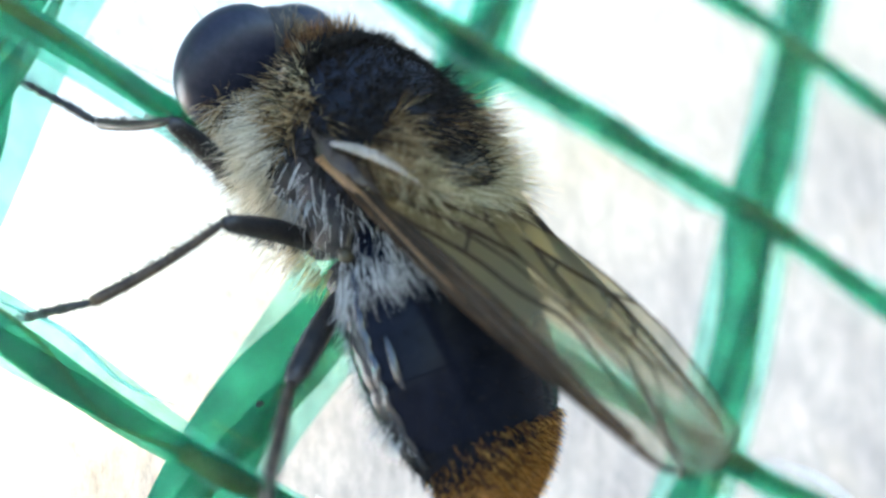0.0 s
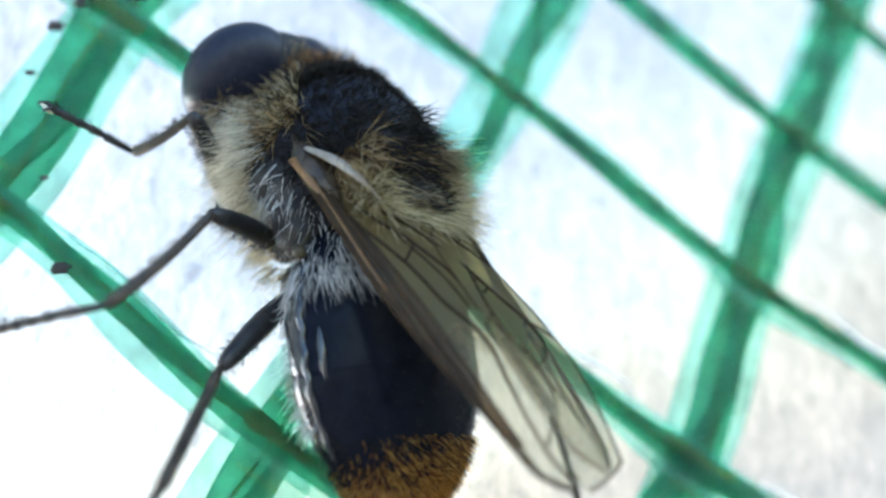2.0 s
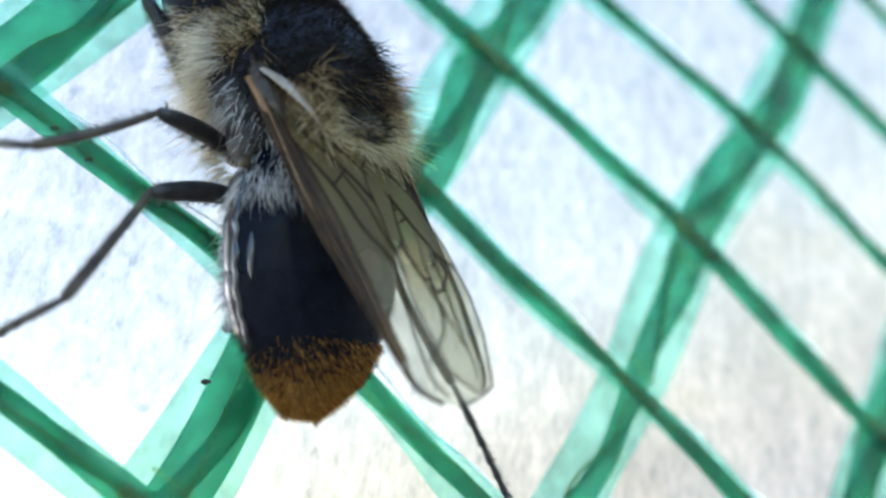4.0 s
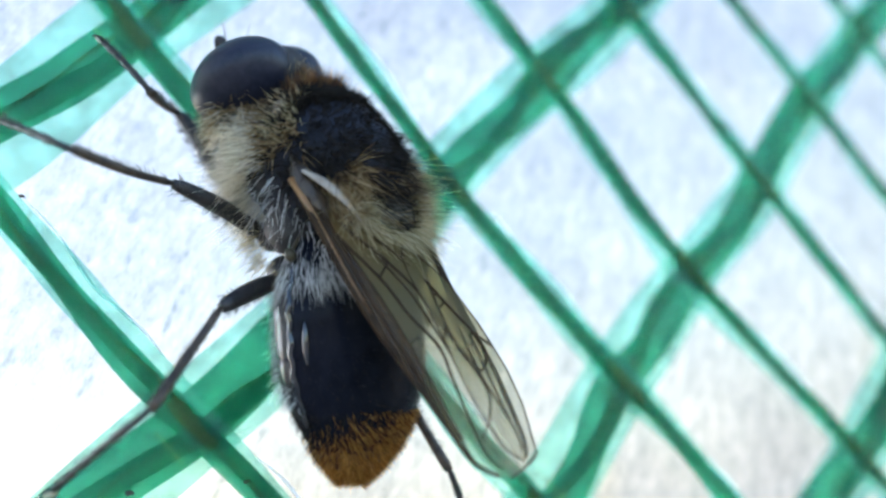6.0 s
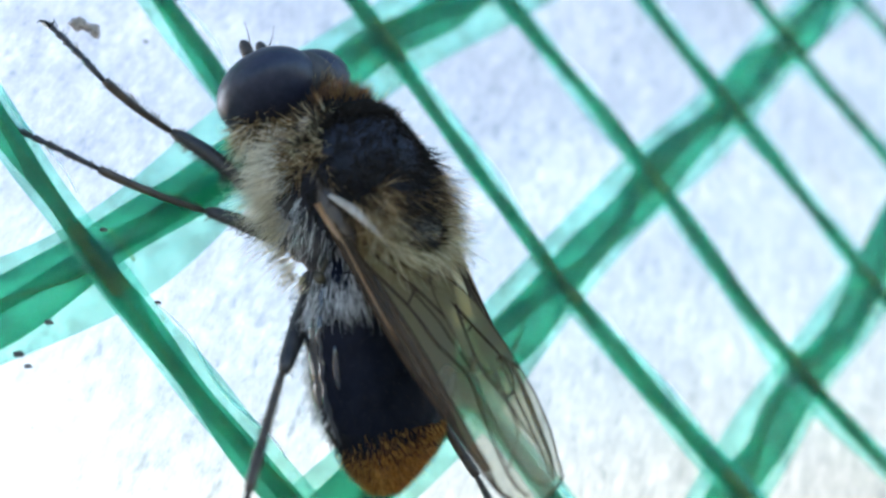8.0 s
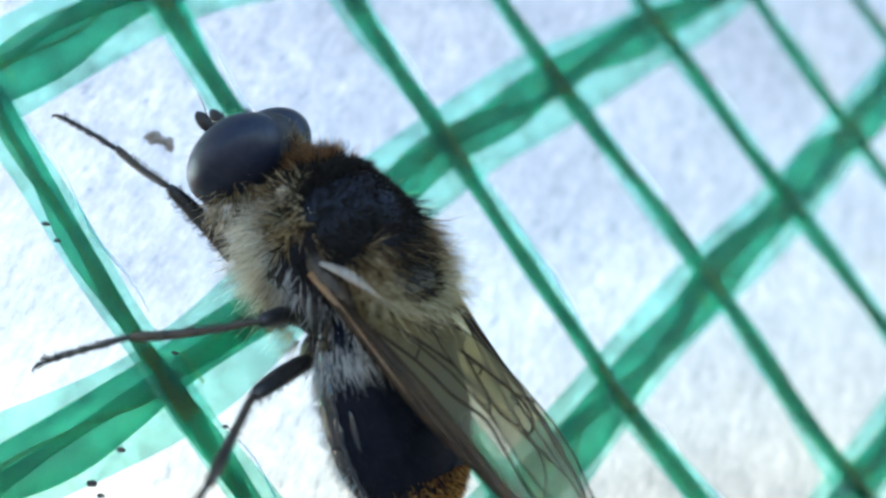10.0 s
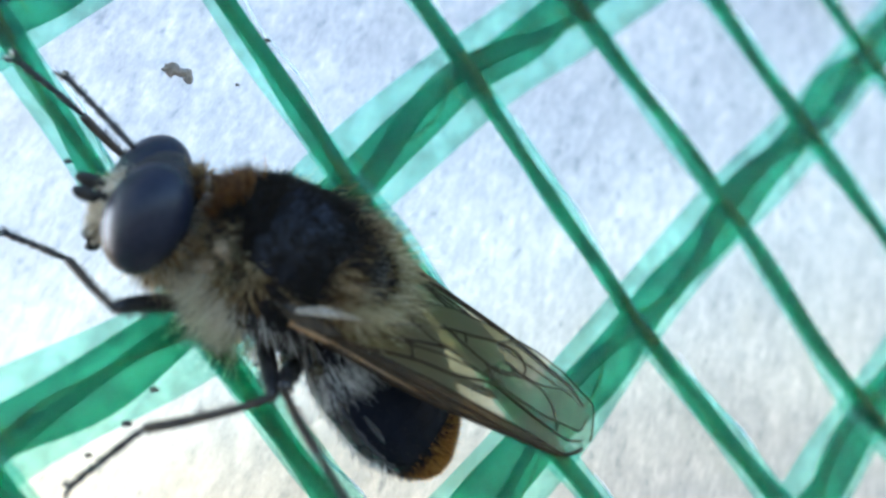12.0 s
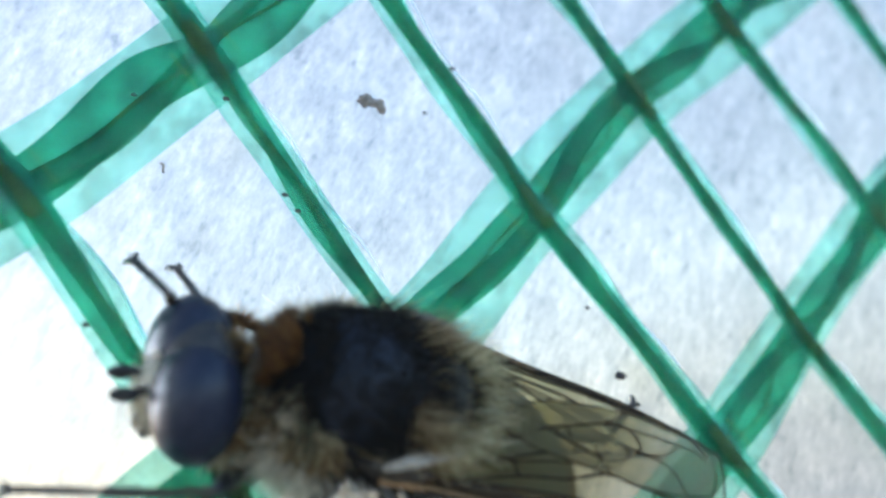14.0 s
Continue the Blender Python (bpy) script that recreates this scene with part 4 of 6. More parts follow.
def key_legs(legs):
    walk(legs["front_left"][0], [
        (0, mm(1.65, 1.15, -2.30, 21, -37, 71)), (0.167, mm(1.65, 1.15, -2.30, 17, -41, 77)), (0.333, mm(1.65, 1.15, -2.30, 13, -44, 83)),
        (0.5, mm(1.65, 1.15, -2.30, 8, -48, 90)), (0.6, mm(1.65, 1.15, -2.30, 9, -48, 89)), (0.7, mm(1.65, 1.15, -2.30, 9, -49, 89)),
        (0.8, mm(1.65, 1.15, -2.30, 9, -50, 88)), (0.9, mm(1.65, 1.15, -2.30, 10, -50, 88)), (1, mm(1.65, 1.15, -2.30, 10, -51, 87)),
        (1.27, mm(1.65, 1.15, -2.30, 10, -50, 88)), (1.5, mm(1.65, 1.15, -2.30, 9, -48, 88)), (1.73, mm(1.65, 1.15, -2.30, 10, -48, 87)),
        (2, mm(1.65, 1.15, -2.30, 11, -47, 86)), (2.17, mm(1.65, 1.15, -2.30, 16, -44, 79)), (2.33, mm(1.65, 1.15, -2.30, 20, -40, 73)),
        (2.5, mm(1.65, 1.15, -2.30, 23, -35, 67)), (3, mm(1.65, 1.15, -2.30, 34, -30, 49)), (3.5, mm(1.65, 1.15, -2.30, 41, -22, 32)),
        (4, mm(1.65, 1.15, -2.30, 46, -12, 18)), (4.5, mm(1.65, 1.15, -2.30, 48, -2, 4)), (5, mm(1.65, 1.15, -2.30, 48, 8, -9)),
        (5.17, mm(1.65, 1.15, -2.30, 48, 8, -12)), (5.33, mm(1.65, 1.15, -2.30, 47, 8, -14)), (5.5, mm(1.65, 1.15, -2.30, 47, 8, -17)),
        (5.67, mm(1.65, 1.15, -2.30, 48, 8, -12)), (5.83, mm(1.65, 1.15, -2.30, 48, 9, -8)), (6, mm(1.65, 1.15, -2.30, 49, 10, -4)),
        (6.17, mm(1.65, 1.15, -2.30, 49, 9, -5)), (6.33, mm(1.65, 1.15, -2.30, 49, 9, -6)), (6.5, mm(1.65, 1.15, -2.30, 49, 9, -7)),
        (6.67, mm(1.65, 1.15, -2.30, 49, 10, -5)), (6.83, mm(1.65, 1.15, -2.30, 49, 10, -2)), (7, mm(1.65, 1.15, -2.30, 50, 11, 1)),
        (7.27, mm(1.65, 1.15, -2.30, 49, 11, -5)), (7.5, mm(1.65, 1.15, -2.30, 48, 10, -11)), (7.67, mm(1.65, 1.15, -2.30, 51, 13, 0)),
        (7.83, mm(1.65, 1.15, -2.30, 54, 15, 12)), (8, mm(1.65, 1.15, -2.30, 57, 16, 23)), (8.1, mm(1.65, 1.15, -2.30, 55, 15, 15)),
        (8.2, mm(1.65, 1.15, -2.30, 53, 14, 6)), (8.3, mm(1.65, 1.15, -2.30, 52, 13, -2)), (8.4, mm(1.65, 1.15, -2.30, 50, 11, -11)),
        (8.5, mm(1.65, 1.15, -2.30, 49, 9, -19)), (8.6, mm(1.65, 1.15, -2.30, 50, 9, -16)), (8.7, mm(1.65, 1.15, -2.30, 50, 9, -12)),
        (8.8, mm(1.65, 1.15, -2.30, 51, 8, -9)), (8.9, mm(1.65, 1.15, -2.30, 51, 8, -6)), (9, mm(1.65, 1.15, -2.30, 52, 7, -3)),
        (9.5, mm(1.65, 1.15, -2.30, 52, -2, 8)), (10, mm(1.65, 1.15, -2.30, 52, -10, 19)), (10.5, mm(1.65, 1.15, -2.30, 49, -19, 31)),
        (11, mm(1.65, 1.15, -2.30, 45, -26, 44)), (11.5, mm(1.65, 1.15, -2.30, 38, -33, 58)), (11.7, mm(1.65, 1.15, -2.30, 39, -30, 57)),
        (11.8, mm(1.65, 1.15, -2.30, 39, -28, 55)), (12, mm(1.65, 1.15, -2.30, 40, -25, 54)), (12.1, mm(1.65, 1.15, -2.30, 39, -24, 56)),
        (12.2, mm(1.65, 1.15, -2.30, 39, -23, 57)), (12.3, mm(1.65, 1.15, -2.30, 38, -22, 58)), (12.4, mm(1.65, 1.15, -2.30, 38, -20, 60)),
        (12.5, mm(1.65, 1.15, -2.30, 37, -19, 61)), (12.7, mm(1.65, 1.15, -2.30, 37, -27, 62)), (13, mm(1.65, 1.15, -2.30, 36, -35, 63)),
        (13.3, mm(1.65, 1.15, -2.30, 36, -36, 62)), (13.5, mm(1.65, 1.15, -2.30, 36, -38, 62)), (13.6, mm(1.65, 1.15, -2.30, 37, -39, 61)),
        (13.7, mm(1.65, 1.15, -2.30, 37, -40, 60)), (13.8, mm(1.65, 1.15, -2.30, 38, -41, 60)), (13.9, mm(1.65, 1.15, -2.30, 38, -42, 59)),
        (14, mm(1.65, 1.15, -2.30, 39, -43, 58))])
    walk(legs["front_left"][1], [
        (0, mm(2.29, 3.04, -0.79, 1, 41, 3)), (0.167, mm(2.08, 2.99, -0.66, -6, 57, -6)), (0.333, mm(1.87, 2.92, -0.55, -25, 71, -26)),
        (0.5, mm(1.66, 2.84, -0.46, -86, 78, -88)), (0.6, mm(1.67, 2.82, -0.44, -74, 76, -75)), (0.7, mm(1.68, 2.79, -0.41, -64, 74, -66)),
        (0.8, mm(1.70, 2.77, -0.39, -57, 71, -58)), (0.9, mm(1.71, 2.74, -0.37, -52, 68, -53)), (1, mm(1.72, 2.72, -0.35, -48, 65, -49)),
        (1.27, mm(1.71, 2.77, -0.40, -22, 61, -19)), (1.5, mm(1.70, 2.82, -0.44, -6, 53, 1)), (1.73, mm(1.73, 2.83, -0.45, -8, 58, -0)),
        (2, mm(1.76, 2.85, -0.47, -10, 64, -3)), (2.17, mm(1.99, 2.93, -0.58, -4, 52, 4)), (2.33, mm(2.22, 2.99, -0.71, -1, 40, 8)),
        (2.5, mm(2.44, 3.03, -0.85, 0, 28, 11)), (3, mm(3.09, 2.78, -1.06, 12, 27, 36)), (3.5, mm(3.62, 2.39, -1.37, 22, 22, 60)),
        (4, mm(3.98, 1.89, -1.77, 30, 14, 81)), (4.5, mm(4.14, 1.34, -2.20, 33, 5, 101)), (5, mm(4.10, 0.76, -2.65, 34, -6, 121)),
        (5.17, mm(4.08, 0.65, -2.65, 33, -5, 124)), (5.33, mm(4.05, 0.55, -2.65, 33, -3, 128)), (5.5, mm(4.02, 0.44, -2.64, 33, -2, 132)),
        (5.67, mm(4.07, 0.62, -2.67, 35, -12, 123)), (5.83, mm(4.10, 0.81, -2.69, 38, -22, 113)), (6, mm(4.11, 1.00, -2.71, 43, -31, 102)),
        (6.17, mm(4.11, 0.94, -2.71, 40, -32, 108)), (6.33, mm(4.10, 0.89, -2.71, 37, -33, 114)), (6.5, mm(4.10, 0.84, -2.70, 33, -33, 120)),
        (6.67, mm(4.11, 0.96, -2.73, 39, -35, 111)), (6.83, mm(4.11, 1.07, -2.75, 44, -37, 102)), (7, mm(4.10, 1.19, -2.78, 51, -38, 92)),
        (7.27, mm(4.10, 0.93, -2.76, 49, -36, 94)), (7.5, mm(4.07, 0.68, -2.74, 48, -33, 96)), (7.67, mm(4.09, 1.16, -2.85, 57, -28, 81)),
        (7.83, mm(4.02, 1.63, -2.93, 63, -22, 68)), (8, mm(3.86, 2.09, -2.99, 67, -15, 56)), (8.1, mm(3.98, 1.76, -2.96, 66, -2, 63)),
        (8.2, mm(4.06, 1.41, -2.91, 65, 10, 70)), (8.3, mm(4.09, 1.05, -2.85, 66, 23, 77)), (8.4, mm(4.06, 0.70, -2.79, 70, 35, 86)),
        (8.5, mm(3.99, 0.36, -2.71, 77, 46, 98)), (8.6, mm(4.03, 0.49, -2.69, 63, 52, 78)), (8.7, mm(4.06, 0.62, -2.67, 44, 54, 54)),
        (8.8, mm(4.09, 0.75, -2.65, 27, 51, 31)), (8.9, mm(4.11, 0.88, -2.64, 14, 44, 13)), (9, mm(4.13, 1.02, -2.61, 6, 35, -2)),
        (9.5, mm(4.12, 1.50, -2.23, 5, 30, -3)), (10, mm(3.97, 1.95, -1.85, 4, 26, -5)), (10.5, mm(3.68, 2.36, -1.50, 4, 22, -6)),
        (11, mm(3.27, 2.70, -1.19, 4, 17, -7)), (11.5, mm(2.76, 2.94, -0.95, 3, 13, -8)), (11.7, mm(2.83, 2.96, -1.04, 0, 19, -18)),
        (11.8, mm(2.91, 2.97, -1.14, -5, 24, -29)), (12, mm(2.98, 2.98, -1.23, -10, 28, -41)), (12.1, mm(2.94, 3.03, -1.28, -3, 21, -21)),
        (12.2, mm(2.90, 3.08, -1.33, 1, 12, -3)), (12.3, mm(2.87, 3.13, -1.38, 1, 2, 14)), (12.4, mm(2.83, 3.18, -1.43, -1, -8, 30)),
        (12.5, mm(2.79, 3.22, -1.48, -7, -18, 48)), (12.7, mm(2.69, 3.12, -1.16, -3, -28, 39)), (13, mm(2.58, 2.98, -0.87, 3, -37, 29)),
        (13.3, mm(2.58, 2.94, -0.82, -5, -49, 41)), (13.5, mm(2.59, 2.89, -0.77, -21, -58, 59)), (13.6, mm(2.59, 2.85, -0.73, -8, -47, 42)),
        (13.7, mm(2.60, 2.82, -0.70, -2, -35, 31)), (13.8, mm(2.61, 2.78, -0.66, 1, -22, 24)), (13.9, mm(2.61, 2.73, -0.62, 2, -8, 17)),
        (14, mm(2.62, 2.69, -0.59, 1, 6, 11))])
    walk(legs["front_left"][2], [
        (0, mm(4.01, 3.12, -2.31, 6, 7, 20)), (0.167, mm(3.32, 2.86, -2.59, 7, 13, 27)), (0.333, mm(2.53, 2.60, -2.73, 10, 20, 34)),
        (0.5, mm(1.68, 2.35, -2.70, 13, 26, 42)), (0.6, mm(1.81, 2.27, -2.67, 16, 17, 52)), (0.7, mm(1.95, 2.20, -2.62, 18, 8, 61)),
        (0.8, mm(2.09, 2.13, -2.57, 18, -1, 69)), (0.9, mm(2.23, 2.06, -2.51, 16, -10, 78)), (1, mm(2.36, 1.99, -2.44, 14, -19, 87)),
        (1.27, mm(2.76, 2.41, -2.41, 14, -21, 85)), (1.5, mm(3.10, 2.85, -2.27, 15, -23, 82)), (1.73, mm(2.94, 2.83, -2.41, 17, -20, 78)),
        (2, mm(2.76, 2.80, -2.54, 18, -16, 74)), (2.17, mm(3.40, 3.04, -2.39, 15, -23, 82)), (2.33, mm(3.96, 3.25, -2.19, 10, -29, 91)),
        (2.5, mm(4.43, 3.43, -1.93, 5, -35, 102)), (3, mm(4.74, 3.98, -2.11, 18, -27, 75)), (3.5, mm(4.69, 4.22, -2.25, 25, -14, 53)),
        (4, mm(4.32, 4.10, -2.34, 26, 0, 33)), (4.5, mm(3.70, 3.59, -2.39, 22, 14, 14)), (5, mm(2.93, 2.74, -2.42, 13, 27, -9)),
        (5.17, mm(2.79, 2.55, -2.46, 20, 29, 4)), (5.33, mm(2.64, 2.36, -2.51, 26, 30, 16)), (5.5, mm(2.49, 2.15, -2.55, 33, 29, 29)),
        (5.67, mm(2.85, 2.51, -2.18, 29, 24, 21)), (5.83, mm(3.26, 2.77, -1.82, 27, 19, 12)), (6, mm(3.70, 2.92, -1.52, 25, 13, 5)),
        (6.17, mm(3.50, 2.80, -1.49, 22, 21, -3)), (6.33, mm(3.31, 2.66, -1.47, 18, 29, -12)), (6.5, mm(3.12, 2.51, -1.45, 12, 37, -22)),
        (6.67, mm(3.42, 2.71, -1.40, 18, 30, -10)), (6.83, mm(3.73, 2.87, -1.37, 22, 22, 0)), (7, mm(4.04, 3.00, -1.37, 25, 14, 9)),
        (7.27, mm(3.96, 2.80, -1.43, 24, 15, 5)), (7.5, mm(3.87, 2.59, -1.48, 23, 15, 1)), (7.67, mm(4.40, 3.16, -1.76, 24, 13, 5)),
        (7.83, mm(4.82, 3.61, -2.07, 25, 11, 9)), (8, mm(5.10, 3.94, -2.41, 25, 9, 13)), (8.1, mm(5.02, 3.81, -2.87, 27, 11, 20)),
        (8.2, mm(4.83, 3.53, -3.33, 28, 14, 26)), (8.3, mm(4.55, 3.12, -3.75, 30, 16, 33)), (8.4, mm(4.18, 2.59, -4.10, 32, 18, 40)),
        (8.5, mm(3.76, 1.94, -4.36, 35, 20, 47)), (8.6, mm(4.32, 1.88, -4.50, 33, 17, 41)), (8.7, mm(4.86, 1.73, -4.53, 32, 14, 35)),
        (8.8, mm(5.34, 1.51, -4.43, 31, 11, 30)), (8.9, mm(5.73, 1.24, -4.23, 30, 8, 24)), (9, mm(6.02, 0.96, -3.92, 30, 5, 19)),
        (9.5, mm(6.11, 1.38, -3.39, 28, 14, 12)), (10, mm(6.03, 1.79, -2.86, 25, 23, 4)), (10.5, mm(5.81, 2.15, -2.35, 21, 32, -4)),
        (11, mm(5.45, 2.44, -1.88, 14, 39, -15)), (11.5, mm(4.98, 2.63, -1.47, 5, 46, -28)), (11.7, mm(4.90, 2.27, -1.78, 8, 41, -24)),
        (11.8, mm(4.74, 1.94, -2.07, 10, 35, -20)), (12, mm(4.50, 1.64, -2.32, 11, 29, -17)), (12.1, mm(4.94, 2.25, -2.12, 12, 35, -16)),
        (12.2, mm(5.15, 2.95, -1.82, 12, 40, -15)), (12.3, mm(5.10, 3.67, -1.46, 13, 45, -14)), (12.4, mm(4.80, 4.32, -1.10, 14, 51, -12)),
        (12.5, mm(4.26, 4.83, -0.77, 15, 56, -11)), (12.7, mm(4.27, 4.40, -0.09, 12, 56, -15)), (13, mm(4.18, 3.88, 0.52, 8, 55, -19)),
        (13.3, mm(3.73, 3.93, 0.91, 2, 57, -26)), (13.5, mm(3.21, 3.93, 1.19, -5, 59, -35)), (13.6, mm(3.75, 3.90, 0.96, 3, 53, -24)),
        (13.7, mm(4.21, 3.80, 0.62, 9, 47, -17)), (13.8, mm(4.57, 3.63, 0.19, 13, 41, -10)), (13.9, mm(4.79, 3.41, -0.30, 16, 34, -5)),
        (14, mm(4.86, 3.14, -0.81, 18, 27, -1))])
    walk(legs["middle_left"][0], [
        (0, mm(-0.60, 0.70, -2.00, 18, -22, 86)), (0.267, mm(-0.60, 0.70, -2.00, 19, -16, 82)), (0.5, mm(-0.60, 0.70, -2.00, 20, -11, 78)),
        (0.6, mm(-0.60, 0.70, -2.00, 19, -14, 81)), (0.7, mm(-0.60, 0.70, -2.00, 18, -18, 84)), (0.8, mm(-0.60, 0.70, -2.00, 17, -22, 88)),
        (0.9, mm(-0.60, 0.70, -2.00, 15, -25, 91)), (1, mm(-0.60, 0.70, -2.00, 13, -29, 95)), (1.27, mm(-0.60, 0.70, -2.00, 15, -25, 91)),
        (1.5, mm(-0.60, 0.70, -2.00, 17, -20, 87)), (1.73, mm(-0.60, 0.70, -2.00, 15, -23, 92)), (2, mm(-0.60, 0.70, -2.00, 13, -25, 96)),
        (2.27, mm(-0.60, 0.70, -2.00, 14, -21, 92)), (2.5, mm(-0.60, 0.70, -2.00, 15, -17, 89)), (3.73, mm(-0.60, 0.70, -2.00, 15, -21, 91)),
        (5, mm(-0.60, 0.70, -2.00, 14, -25, 93)), (5.17, mm(-0.60, 0.70, -2.00, 17, -23, 84)), (5.33, mm(-0.60, 0.70, -2.00, 20, -21, 76)),
        (5.5, mm(-0.60, 0.70, -2.00, 23, -18, 68)), (5.73, mm(-0.60, 0.70, -2.00, 24, -12, 65)), (6, mm(-0.60, 0.70, -2.00, 24, -6, 61)),
        (6.27, mm(-0.60, 0.70, -2.00, 24, 0, 53)), (6.5, mm(-0.60, 0.70, -2.00, 24, 7, 44)), (6.67, mm(-0.60, 0.70, -2.00, 21, 16, 32)),
        (6.83, mm(-0.60, 0.70, -2.00, 15, 25, 18)), (7, mm(-0.60, 0.70, -2.00, 7, 32, 2)), (7.27, mm(-0.60, 0.70, -2.00, 12, 31, 11)),
        (7.5, mm(-0.60, 0.70, -2.00, 16, 30, 20)), (7.73, mm(-0.60, 0.70, -2.00, 16, 33, 19)), (8, mm(-0.60, 0.70, -2.00, 15, 36, 17)),
        (8.1, mm(-0.60, 0.70, -2.00, 22, 24, 34)), (8.2, mm(-0.60, 0.70, -2.00, 25, 12, 47)), (8.3, mm(-0.60, 0.70, -2.00, 25, -2, 59)),
        (8.4, mm(-0.60, 0.70, -2.00, 23, -15, 72)), (8.5, mm(-0.60, 0.70, -2.00, 16, -28, 86)), (8.73, mm(-0.60, 0.70, -2.00, 14, -32, 90)),
        (9, mm(-0.60, 0.70, -2.00, 11, -35, 95)), (9.5, mm(-0.60, 0.70, -2.00, 11, -33, 95)), (10, mm(-0.60, 0.70, -2.00, 11, -31, 96)),
        (10.5, mm(-0.60, 0.70, -2.00, 11, -29, 96)), (11, mm(-0.60, 0.70, -2.00, 10, -27, 96)), (11.5, mm(-0.60, 0.70, -2.00, 10, -26, 97)),
        (11.7, mm(-0.60, 0.70, -2.00, 9, -26, 99)), (11.8, mm(-0.60, 0.70, -2.00, 8, -27, 101)), (12, mm(-0.60, 0.70, -2.00, 7, -27, 104)),
        (12.1, mm(-0.60, 0.70, -2.00, 9, -24, 101)), (12.2, mm(-0.60, 0.70, -2.00, 9, -20, 98)), (12.3, mm(-0.60, 0.70, -2.00, 10, -16, 95)),
        (12.4, mm(-0.60, 0.70, -2.00, 11, -13, 92)), (12.5, mm(-0.60, 0.70, -2.00, 11, -9, 90)), (12.7, mm(-0.60, 0.70, -2.00, 11, 2, 81)),
        (12.8, mm(-0.60, 0.70, -2.00, 9, 13, 72)), (13, mm(-0.60, 0.70, -2.00, 5, 24, 62)), (13.1, mm(-0.60, 0.70, -2.00, 6, 14, 68)),
        (13.2, mm(-0.60, 0.70, -2.00, 6, 4, 73)), (13.3, mm(-0.60, 0.70, -2.00, 6, -7, 79)), (13.4, mm(-0.60, 0.70, -2.00, 4, -17, 84)),
        (13.5, mm(-0.60, 0.70, -2.00, 1, -27, 90)), (13.7, mm(-0.60, 0.70, -2.00, 8, -27, 75)), (14, mm(-0.60, 0.70, -2.00, 15, -26, 61))])
